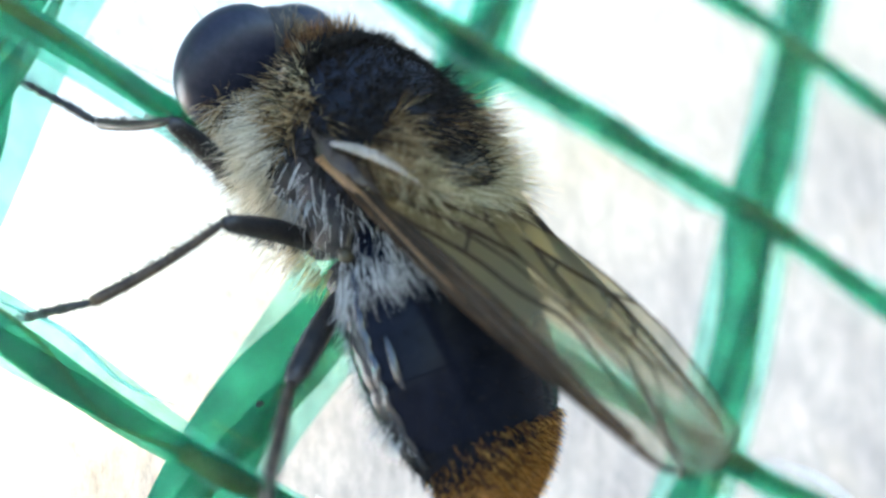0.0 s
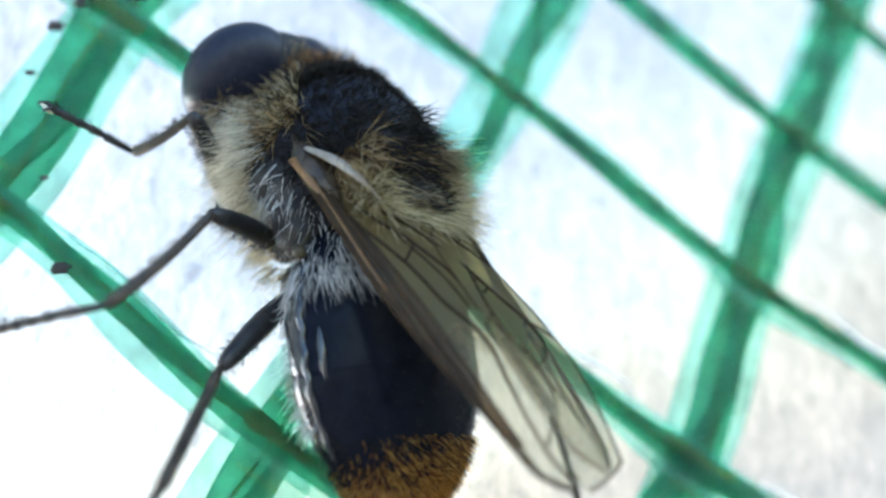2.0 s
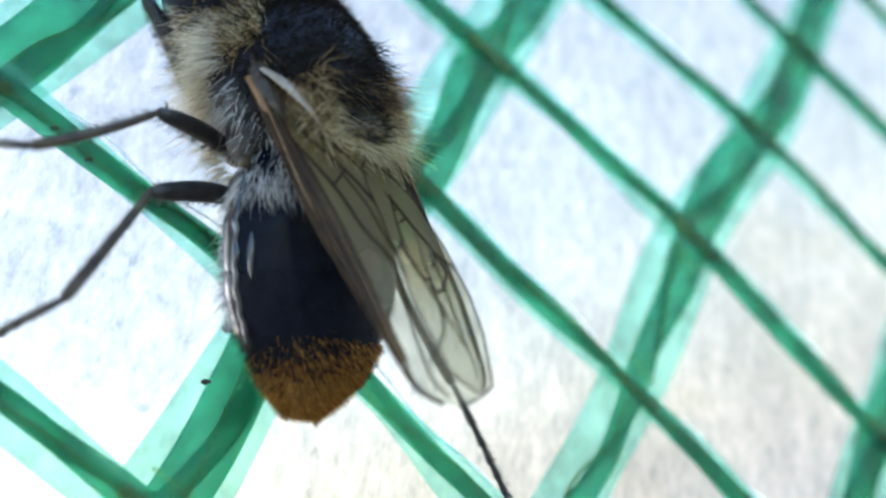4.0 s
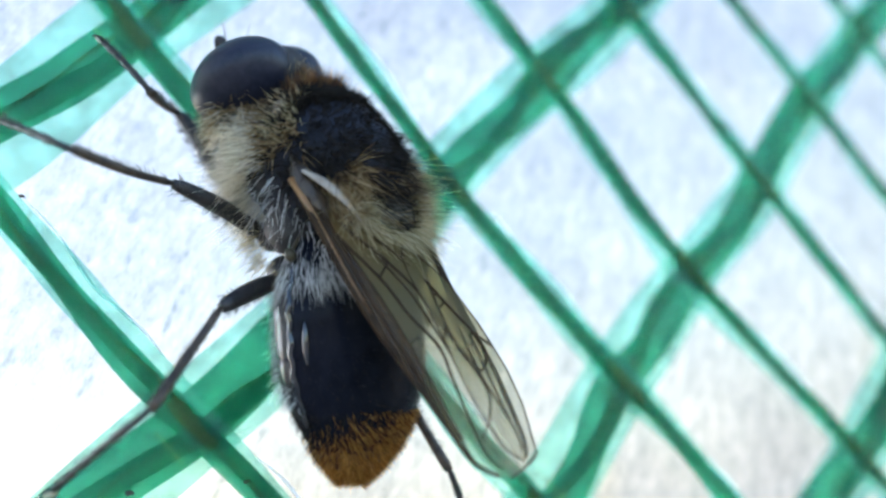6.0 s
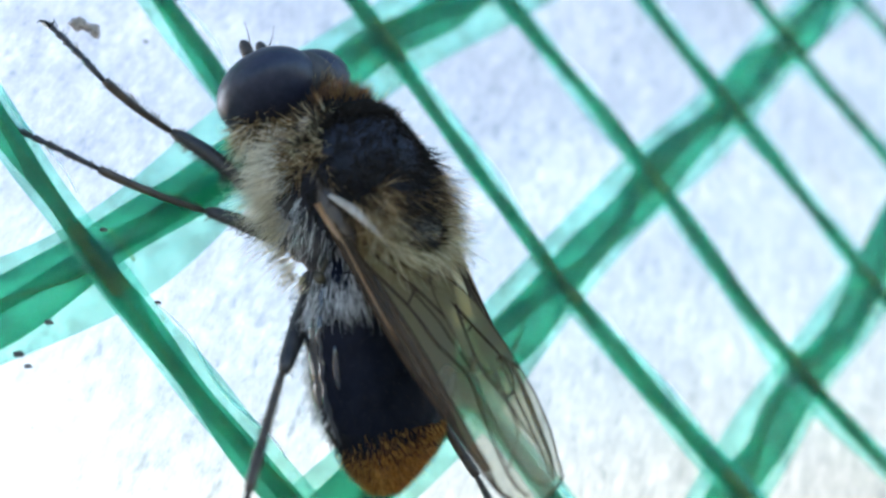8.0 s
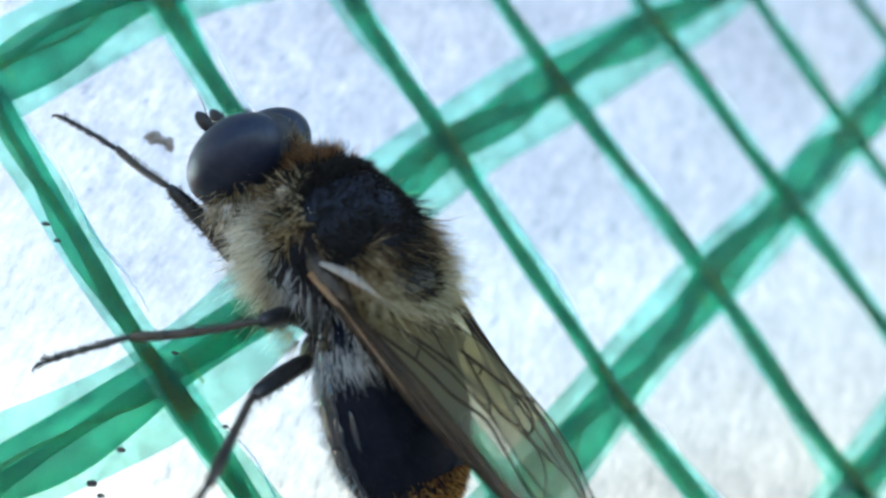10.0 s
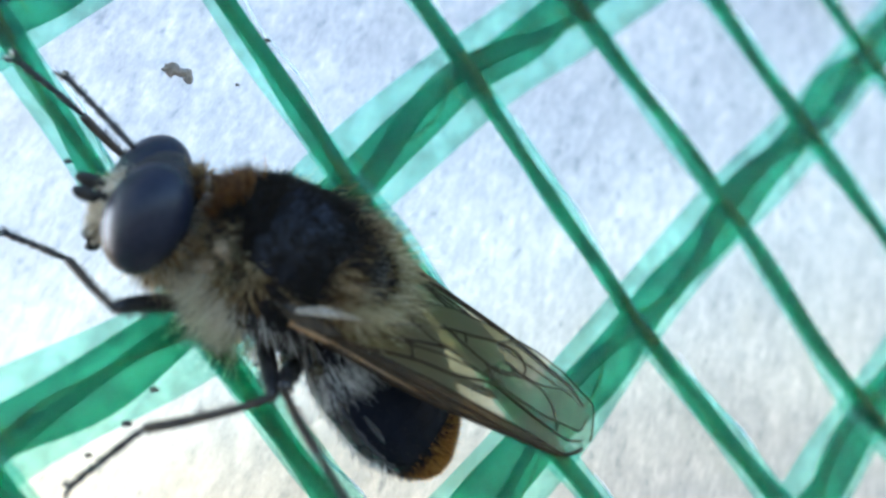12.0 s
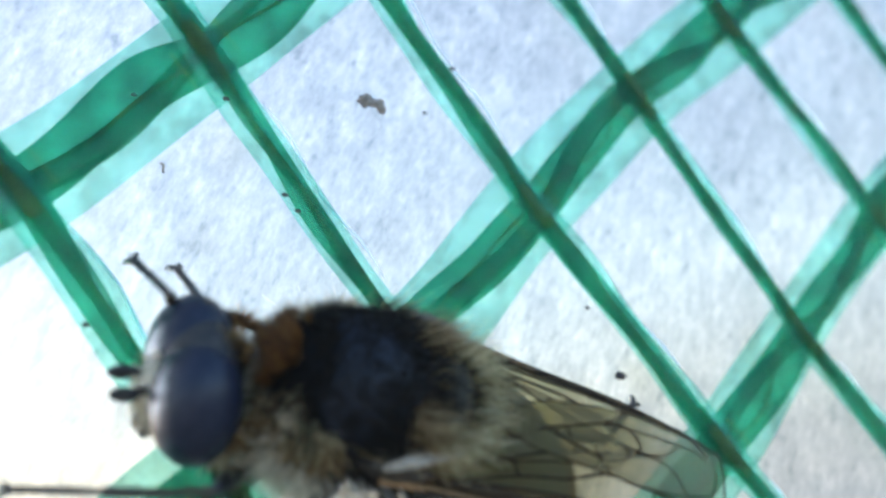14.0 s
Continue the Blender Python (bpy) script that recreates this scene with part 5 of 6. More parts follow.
    walk(legs["middle_left"][1], [
        (0, mm(-0.39, 3.57, -0.85, 21, 57, 60)), (0.267, mm(-0.17, 3.65, -1.14, 12, 53, 48)), (0.5, mm(0.04, 3.68, -1.43, 6, 48, 39)),
        (0.6, mm(-0.13, 3.67, -1.24, 23, 45, 63)), (0.7, mm(-0.31, 3.63, -1.04, 37, 39, 84)), (0.8, mm(-0.48, 3.58, -0.86, 47, 29, 100)),
        (0.9, mm(-0.66, 3.50, -0.68, 52, 18, 113)), (1, mm(-0.84, 3.41, -0.51, 55, 6, 125)), (1.27, mm(-0.65, 3.52, -0.71, 55, 0, 115)),
        (1.5, mm(-0.46, 3.60, -0.92, 55, -5, 104)), (1.73, mm(-0.68, 3.55, -0.79, 55, 6, 113)), (2, mm(-0.90, 3.49, -0.68, 56, 17, 122)),
        (2.27, mm(-0.72, 3.59, -0.88, 54, 13, 114)), (2.5, mm(-0.54, 3.66, -1.10, 53, 10, 107)), (3.73, mm(-0.64, 3.60, -0.90, 53, 11, 107)),
        (5, mm(-0.74, 3.52, -0.71, 53, 12, 107)), (5.17, mm(-0.31, 3.54, -0.79, 53, 6, 106)), (5.33, mm(0.10, 3.51, -0.90, 52, 1, 105)),
        (5.5, mm(0.50, 3.43, -1.02, 52, -5, 104)), (5.73, mm(0.70, 3.44, -1.34, 54, -8, 93)), (6, mm(0.88, 3.40, -1.67, 56, -10, 81)),
        (6.27, mm(1.27, 3.17, -2.02, 58, -9, 74)), (6.5, mm(1.60, 2.85, -2.36, 59, -8, 67)), (6.67, mm(1.94, 2.26, -2.87, 58, -8, 71)),
        (6.83, mm(2.08, 1.55, -3.30, 58, -9, 76)), (7, mm(2.03, 0.78, -3.64, 57, -9, 81)), (7.27, mm(2.00, 1.20, -3.60, 58, -3, 72)),
        (7.5, mm(1.93, 1.61, -3.53, 59, 3, 63)), (7.73, mm(1.87, 1.53, -3.68, 58, 7, 56)), (8, mm(1.79, 1.45, -3.82, 58, 11, 50)),
        (8.1, mm(1.74, 2.27, -3.29, 57, 23, 50)), (8.2, mm(1.46, 2.93, -2.62, 57, 35, 51)), (8.3, mm(0.98, 3.37, -1.90, 57, 47, 52)),
        (8.4, mm(0.34, 3.54, -1.19, 58, 58, 54)), (8.5, mm(-0.40, 3.43, -0.55, 61, 70, 58)), (8.73, mm(-0.60, 3.34, -0.38, 57, 69, 54)),
        (9, mm(-0.81, 3.23, -0.22, 53, 69, 50)), (9.5, mm(-0.83, 3.28, -0.30, 54, 54, 51)), (10, mm(-0.86, 3.34, -0.39, 53, 39, 52)),
        (10.5, mm(-0.89, 3.39, -0.48, 52, 23, 52)), (11, mm(-0.91, 3.43, -0.57, 51, 8, 53)), (11.5, mm(-0.94, 3.48, -0.66, 51, -7, 53)),
        (11.7, mm(-1.04, 3.45, -0.64, 50, 4, 48)), (11.8, mm(-1.14, 3.42, -0.61, 49, 14, 43)), (12, mm(-1.25, 3.38, -0.59, 47, 24, 37)),
        (12.1, mm(-1.12, 3.49, -0.76, 49, 14, 43)), (12.2, mm(-0.99, 3.59, -0.94, 49, 3, 49)), (12.3, mm(-0.86, 3.66, -1.13, 49, -8, 54)),
        (12.4, mm(-0.72, 3.72, -1.32, 47, -19, 60)), (12.5, mm(-0.59, 3.76, -1.51, 44, -29, 67)), (12.7, mm(-0.11, 3.76, -2.11, 46, -30, 63)),
        (12.8, mm(0.33, 3.57, -2.71, 49, -30, 59)), (13, mm(0.72, 3.21, -3.26, 51, -31, 54)), (13.1, mm(0.52, 3.49, -2.74, 49, -36, 57)),
        (13.2, mm(0.28, 3.66, -2.20, 48, -41, 59)), (13.3, mm(0.01, 3.72, -1.65, 45, -45, 63)), (13.4, mm(-0.29, 3.65, -1.11, 43, -50, 66)),
        (13.5, mm(-0.60, 3.47, -0.61, 39, -55, 71)), (13.7, mm(0.10, 3.37, -0.60, 52, -49, 55)), (14, mm(0.76, 3.14, -0.66, 61, -41, 43))])
    walk(legs["middle_left"][2], [
        (0, mm(0.43, 4.97, -3.38, 5, 51, 15)), (0.267, mm(1.03, 5.00, -3.53, 5, 46, 14)), (0.5, mm(1.61, 4.96, -3.65, 4, 42, 14)),
        (0.6, mm(0.82, 5.55, -3.37, 6, 45, 16)), (0.7, mm(-0.05, 5.97, -2.91, 7, 49, 18)), (0.8, mm(-0.94, 6.16, -2.31, 9, 52, 20)),
        (0.9, mm(-1.80, 6.12, -1.60, 12, 56, 23)), (1, mm(-2.56, 5.85, -0.81, 15, 59, 27)), (1.27, mm(-1.91, 6.24, -0.72, 2, 52, 11)),
        (1.5, mm(-1.20, 6.49, -0.63, -6, 44, -1)), (1.73, mm(-1.85, 6.30, -1.10, 3, 51, 11)), (2, mm(-2.42, 5.92, -1.55, 16, 55, 26)),
        (2.27, mm(-1.92, 6.25, -1.58, 16, 49, 28)), (2.5, mm(-1.39, 6.50, -1.60, 17, 43, 28)), (3.73, mm(-1.49, 6.42, -1.46, 3, 50, 10)),
        (5, mm(-1.59, 6.32, -1.33, -15, 53, -12)), (5.17, mm(-1.14, 6.41, -1.12, -7, 45, -1)), (5.33, mm(-0.68, 6.41, -0.92, -1, 37, 8)),
        (5.5, mm(-0.23, 6.32, -0.75, 2, 28, 15)), (5.73, mm(0.55, 6.41, -0.95, -1, 33, 10)), (6, mm(1.32, 6.33, -1.17, -5, 37, 3)),
        (6.27, mm(2.08, 6.02, -1.55, -0, 32, 12)), (6.5, mm(2.77, 5.58, -1.95, 3, 27, 20)), (6.67, mm(2.88, 5.07, -2.43, 3, 27, 19)),
        (6.83, mm(2.79, 4.43, -2.85, 2, 28, 18)), (7, mm(2.51, 3.70, -3.17, 2, 29, 17)), (7.27, mm(2.94, 4.05, -3.45, 4, 26, 21)),
        (7.5, mm(3.30, 4.28, -3.70, 5, 23, 25)), (7.73, mm(3.52, 4.01, -4.06, 6, 22, 28)), (8, mm(3.70, 3.69, -4.41, 8, 21, 31)),
        (8.1, mm(3.51, 4.39, -4.46, 8, 25, 32)), (8.2, mm(3.01, 4.84, -4.34, 9, 30, 34)), (8.3, mm(2.24, 5.00, -4.08, 10, 34, 36)),
        (8.4, mm(1.26, 4.81, -3.74, 11, 38, 37)), (8.5, mm(0.14, 4.30, -3.38, 12, 43, 39)), (8.73, mm(0.02, 4.19, -3.19, 11, 45, 38)),
        (9, mm(-0.10, 4.06, -3.01, 10, 48, 37)), (9.5, mm(0.29, 4.67, -2.72, 10, 53, 36)), (10, mm(0.59, 5.18, -2.26, 9, 59, 35)),
        (10.5, mm(0.80, 5.56, -1.67, 8, 65, 34)), (11, mm(0.89, 5.79, -1.01, 6, 71, 32)), (11.5, mm(0.86, 5.85, -0.32, 3, 76, 29)),
        (11.7, mm(0.97, 5.67, -0.84, 13, 73, 40)), (11.8, mm(1.00, 5.39, -1.35, 20, 70, 47)), (12, mm(0.94, 5.02, -1.83, 25, 66, 52)),
        (12.1, mm(1.01, 5.49, -1.48, 20, 70, 47)), (12.2, mm(0.98, 5.84, -1.10, 13, 73, 40)), (12.3, mm(0.87, 6.08, -0.72, 3, 77, 30)),
        (12.4, mm(0.68, 6.19, -0.37, -14, 80, 13)), (12.5, mm(0.44, 6.18, -0.06, -38, 81, -12)), (12.7, mm(1.07, 6.08, -0.62, -34, 77, -8)),
        (12.8, mm(1.68, 5.78, -1.19, -32, 74, -6)), (13, mm(2.22, 5.30, -1.71, -30, 70, -4)), (13.1, mm(1.86, 5.53, -0.99, -37, 72, -11)),
        (13.2, mm(1.44, 5.62, -0.24, -45, 74, -19)), (13.3, mm(0.98, 5.59, 0.49, -55, 75, -30)), (13.4, mm(0.48, 5.41, 1.19, -66, 76, -41)),
        (13.5, mm(-0.03, 5.11, 1.84, -79, 76, -54)), (13.7, mm(1.24, 5.00, 1.65, -65, 76, -40)), (14, mm(2.43, 4.68, 1.30, -53, 76, -27))])
    walk(legs["hind_left"][0], [
        (0, mm(-1.80, 1.00, -2.10, 15, 0, 120)), (0.267, mm(-1.80, 1.00, -2.10, 15, -3, 116)), (0.5, mm(-1.80, 1.00, -2.10, 15, -7, 113)),
        (0.733, mm(-1.80, 1.00, -2.10, 17, -15, 106)), (1, mm(-1.80, 1.00, -2.10, 19, -22, 99)), (1.27, mm(-1.80, 1.00, -2.10, 17, -18, 108)),
        (1.5, mm(-1.80, 1.00, -2.10, 15, -13, 117)), (1.73, mm(-1.80, 1.00, -2.10, 14, -3, 119)), (2, mm(-1.80, 1.00, -2.10, 14, 6, 122)),
        (2.17, mm(-1.80, 1.00, -2.10, 14, 5, 119)), (2.33, mm(-1.80, 1.00, -2.10, 14, 4, 117)), (2.5, mm(-1.80, 1.00, -2.10, 14, 3, 115)),
        (3.33, mm(-1.80, 1.00, -2.10, 15, -4, 106)), (4.17, mm(-1.80, 1.00, -2.10, 17, -11, 97)), (5, mm(-1.80, 1.00, -2.10, 20, -18, 87)),
        (5.17, mm(-1.80, 1.00, -2.10, 18, -11, 94)), (5.33, mm(-1.80, 1.00, -2.10, 17, -4, 101)), (5.5, mm(-1.80, 1.00, -2.10, 18, 3, 108)),
        (5.73, mm(-1.80, 1.00, -2.10, 18, -3, 108)), (6, mm(-1.80, 1.00, -2.10, 18, -10, 108)), (6.27, mm(-1.80, 1.00, -2.10, 17, -7, 115)),
        (6.5, mm(-1.80, 1.00, -2.10, 16, -4, 122)), (6.73, mm(-1.80, 1.00, -2.10, 16, -3, 125)), (7, mm(-1.80, 1.00, -2.10, 16, -2, 128)),
        (7.5, mm(-1.80, 1.00, -2.10, 16, -2, 133)), (7.73, mm(-1.80, 1.00, -2.10, 16, -4, 132)), (8, mm(-1.80, 1.00, -2.10, 16, -6, 131)),
        (8.17, mm(-1.80, 1.00, -2.10, 17, -5, 123)), (8.33, mm(-1.80, 1.00, -2.10, 18, -3, 115)), (8.5, mm(-1.80, 1.00, -2.10, 18, -2, 107)),
        (8.73, mm(-1.80, 1.00, -2.10, 18, 2, 105)), (9, mm(-1.80, 1.00, -2.10, 18, 7, 103)), (9.83, mm(-1.80, 1.00, -2.10, 18, -8, 98)),
        (10.7, mm(-1.80, 1.00, -2.10, 19, -23, 92)), (11.5, mm(-1.80, 1.00, -2.10, 23, -38, 86)), (11.7, mm(-1.80, 1.00, -2.10, 25, -38, 82)),
        (12, mm(-1.80, 1.00, -2.10, 27, -39, 78)), (12.5, mm(-1.80, 1.00, -2.10, 30, -42, 75)), (12.7, mm(-1.80, 1.00, -2.10, 31, -42, 73)),
        (13, mm(-1.80, 1.00, -2.10, 32, -41, 72)), (13.3, mm(-1.80, 1.00, -2.10, 31, -46, 72)), (13.5, mm(-1.80, 1.00, -2.10, 31, -51, 73)),
        (13.7, mm(-1.80, 1.00, -2.10, 30, -45, 73)), (14, mm(-1.80, 1.00, -2.10, 30, -40, 73))])
    walk(legs["hind_left"][1], [
        (0, mm(-3.25, 3.51, -2.12, 13, -19, 128)), (0.267, mm(-3.09, 3.59, -1.94, 13, -18, 129)), (0.5, mm(-2.92, 3.65, -1.76, 13, -17, 129)),
        (0.733, mm(-2.58, 3.70, -1.37, 14, -22, 126)), (1, mm(-2.22, 3.65, -1.01, 15, -28, 123)), (1.27, mm(-2.67, 3.63, -1.23, 13, -20, 130)),
        (1.5, mm(-3.09, 3.52, -1.47, 11, -12, 137)), (1.73, mm(-3.22, 3.52, -1.94, 11, -6, 136)), (2, mm(-3.31, 3.45, -2.42, 11, 1, 135)),
        (2.17, mm(-3.22, 3.52, -2.37, 11, 3, 135)), (2.33, mm(-3.12, 3.57, -2.31, 11, 5, 135)), (2.5, mm(-3.02, 3.63, -2.26, 11, 7, 135)),
        (3.33, mm(-2.59, 3.78, -1.89, 11, 11, 135)), (4.17, mm(-2.12, 3.82, -1.52, 11, 15, 135)), (5, mm(-1.65, 3.75, -1.19, 11, 19, 135)),
        (5.17, mm(-2.01, 3.84, -1.53, 10, 17, 133)), (5.33, mm(-2.36, 3.84, -1.90, 10, 16, 130)), (5.5, mm(-2.70, 3.75, -2.27, 9, 15, 128)),
        (5.73, mm(-2.70, 3.75, -1.94, 9, 12, 128)), (6, mm(-2.68, 3.72, -1.61, 9, 10, 128)), (6.27, mm(-3.01, 3.62, -1.76, 10, 9, 131)),
        (6.5, mm(-3.31, 3.47, -1.91, 10, 7, 135)), (6.73, mm(-3.46, 3.37, -1.95, 10, 6, 136)), (7, mm(-3.60, 3.27, -1.98, 10, 4, 138)),
        (7.5, mm(-3.79, 3.11, -2.00, 11, 9, 141)), (7.73, mm(-3.73, 3.15, -1.90, 11, 5, 139)), (8, mm(-3.68, 3.19, -1.81, 11, 1, 136)),
        (8.17, mm(-3.36, 3.43, -1.87, 11, 5, 135)), (8.33, mm(-3.02, 3.62, -1.93, 10, 8, 134)), (8.5, mm(-2.66, 3.77, -1.99, 10, 11, 133)),
        (8.73, mm(-2.55, 3.80, -2.22, 9, 10, 125)), (9, mm(-2.43, 3.81, -2.45, 8, 8, 116)), (9.83, mm(-2.19, 3.84, -1.68, 7, -9, 117)),
        (10.7, mm(-1.91, 3.66, -0.95, 7, -26, 117)), (11.5, mm(-1.63, 3.27, -0.31, 6, -43, 118)), (11.7, mm(-1.49, 3.25, -0.30, 10, -41, 112)),
        (12, mm(-1.35, 3.22, -0.29, 13, -38, 107)), (12.5, mm(-1.24, 3.09, -0.16, 15, -44, 105)), (12.7, mm(-1.18, 3.08, -0.18, 17, -47, 102)),
        (13, mm(-1.12, 3.07, -0.19, 19, -50, 99)), (13.3, mm(-1.18, 2.92, -0.02, 19, -53, 99)), (13.5, mm(-1.25, 2.76, 0.14, 19, -56, 99)),
        (13.7, mm(-1.21, 2.95, -0.03, 28, -58, 88)), (14, mm(-1.17, 3.12, -0.22, 39, -59, 76))])
    walk(legs["hind_left"][2], [
        (0, mm(-5.13, 5.88, -1.08, -91, 71, -95)), (0.267, mm(-4.99, 5.97, -0.94, -83, 71, -87)), (0.5, mm(-4.84, 6.03, -0.81, -76, 70, -79)),
        (0.733, mm(-4.33, 6.08, -0.15, -80, 74, -83)), (1, mm(-3.77, 6.03, 0.47, -87, 78, -91)), (1.27, mm(-4.61, 5.92, -0.13, -73, 73, -77)),
        (1.5, mm(-5.36, 5.67, -0.78, -66, 67, -69)), (1.73, mm(-5.50, 5.75, -1.61, -64, 68, -67)), (2, mm(-5.56, 5.73, -2.45, -62, 69, -65)),
        (2.17, mm(-5.48, 5.78, -2.51, -47, 77, -50)), (2.33, mm(-5.38, 5.82, -2.57, 4, 83, 2)), (2.5, mm(-5.28, 5.86, -2.63, 62, 78, 61)),
        (3.33, mm(-4.82, 5.99, -2.48, 41, 78, 39)), (4.17, mm(-4.31, 6.01, -2.34, 24, 75, 22)), (5, mm(-3.78, 5.90, -2.22, 13, 72, 10)),
        (5.17, mm(-4.08, 6.08, -2.49, 29, 75, 27)), (5.33, mm(-4.36, 6.18, -2.79, 49, 75, 47)), (5.5, mm(-4.62, 6.18, -3.08, 68, 74, 67)),
        (5.73, mm(-4.62, 6.22, -2.63, 84, 76, 84)), (6, mm(-4.61, 6.21, -2.17, 103, 76, 102)), (6.27, mm(-5.10, 5.99, -2.24, 136, 83, 137)),
        (6.5, mm(-5.56, 5.71, -2.31, -156, 82, -155)), (6.73, mm(-5.76, 5.58, -2.26, -130, 75, -128)), (7, mm(-5.95, 5.43, -2.21, -120, 68, -118)),
        (7.5, mm(-6.25, 5.08, -2.52, -127, 63, -125)), (7.73, mm(-6.13, 5.26, -2.21, -131, 63, -130)), (8, mm(-5.98, 5.42, -1.90, -136, 62, -135)),
        (8.17, mm(-5.62, 5.69, -2.12, -151, 71, -151)), (8.33, mm(-5.22, 5.91, -2.35, 176, 77, 175)), (8.5, mm(-4.80, 6.07, -2.58, 133, 75, 130)),
        (8.73, mm(-4.33, 6.40, -2.75, 101, 75, 98)), (9, mm(-3.83, 6.65, -2.91, 77, 71, 73)), (9.83, mm(-3.60, 6.67, -1.20, 137, 77, 136)),
        (10.7, mm(-3.22, 6.23, 0.43, 180, 66, -178)), (11.5, mm(-2.72, 5.36, 1.86, -169, 51, -163)), (11.7, mm(-2.40, 5.50, 1.78, -166, 50, -159)),
        (12, mm(-2.06, 5.63, 1.69, -163, 50, -156)), (12.5, mm(-1.81, 5.30, 2.08, -163, 52, -155)), (12.7, mm(-1.62, 5.20, 2.18, -164, 55, -157)),
        (13, mm(-1.43, 5.10, 2.27, -166, 58, -159)), (13.3, mm(-1.48, 4.83, 2.53, -164, 61, -156)), (13.5, mm(-1.52, 4.55, 2.78, -161, 64, -153)),
        (13.7, mm(-1.14, 4.65, 2.68, -169, 60, -162)), (14, mm(-0.76, 4.71, 2.52, -174, 55, -169))])
    walk(legs["front_right"][0], [
        (0, mm(1.65, -1.15, -2.30, -13, -6, -49)), (9, mm(1.65, -1.15, -2.30, -13, -6, -49)), (9.5, mm(1.65, -1.15, -2.30, -17, -16, -37)),
        (10, mm(1.65, -1.15, -2.30, -23, -25, -22)), (10.5, mm(1.65, -1.15, -2.30, -31, -32, -6)), (11, mm(1.65, -1.15, -2.30, -43, -37, 12)),
        (11.5, mm(1.65, -1.15, -2.30, -56, -39, 32)), (11.6, mm(1.65, -1.15, -2.30, -50, -35, 22)), (11.7, mm(1.65, -1.15, -2.30, -45, -31, 12)),
        (11.8, mm(1.65, -1.15, -2.30, -41, -26, 4)), (11.9, mm(1.65, -1.15, -2.30, -39, -20, -4)), (12, mm(1.65, -1.15, -2.30, -37, -15, -11)),
        (12.2, mm(1.65, -1.15, -2.30, -38, -13, -7)), (12.3, mm(1.65, -1.15, -2.30, -39, -12, -3)), (12.5, mm(1.65, -1.15, -2.30, -39, -11, 2)),
        (12.7, mm(1.65, -1.15, -2.30, -38, -13, -4)), (12.8, mm(1.65, -1.15, -2.30, -37, -16, -10)), (13, mm(1.65, -1.15, -2.30, -35, -18, -16)),
        (13.3, mm(1.65, -1.15, -2.30, -36, -16, -13)), (13.5, mm(1.65, -1.15, -2.30, -37, -14, -9)), (13.7, mm(1.65, -1.15, -2.30, -37, -15, -11)),
        (14, mm(1.65, -1.15, -2.30, -36, -16, -14))])
    walk(legs["front_right"][1], [
        (0, mm(3.27, -3.04, -2.03, -13, 50, -39)), (9, mm(3.27, -3.04, -2.03, -13, 50, -39)), (9.5, mm(3.58, -2.58, -1.62, -11, 52, -36)),
        (10, mm(3.75, -2.02, -1.26, -9, 55, -33)), (10.5, mm(3.76, -1.39, -0.98, -6, 57, -30)), (11, mm(3.61, -0.74, -0.80, -3, 60, -27)),
        (11.5, mm(3.31, -0.13, -0.73, 1, 62, -22)), (11.6, mm(3.55, -0.40, -0.86, 6, 48, -15)), (11.7, mm(3.75, -0.69, -1.02, 8, 33, -11)),
        (11.8, mm(3.89, -0.99, -1.21, 9, 18, -8)), (11.9, mm(3.99, -1.30, -1.43, 9, 3, -6)), (12, mm(4.03, -1.60, -1.67, 8, -12, -3)),
        (12.2, mm(4.07, -1.43, -1.72, 8, -9, -2)), (12.3, mm(4.09, -1.26, -1.78, 8, -5, -1)), (12.5, mm(4.11, -1.09, -1.84, 8, -2, -0)),
        (12.7, mm(4.08, -1.33, -1.73, 5, -20, 6)), (12.8, mm(4.02, -1.58, -1.63, 0, -37, 14)), (13, mm(3.94, -1.81, -1.54, -10, -54, 26)),
        (13.3, mm(3.99, -1.68, -1.61, -18, -57, 37)), (13.5, mm(4.04, -1.54, -1.69, -29, -59, 49)), (13.7, mm(4.02, -1.63, -1.66, -27, -63, 46)),
        (14, mm(3.99, -1.72, -1.63, -24, -66, 43))])
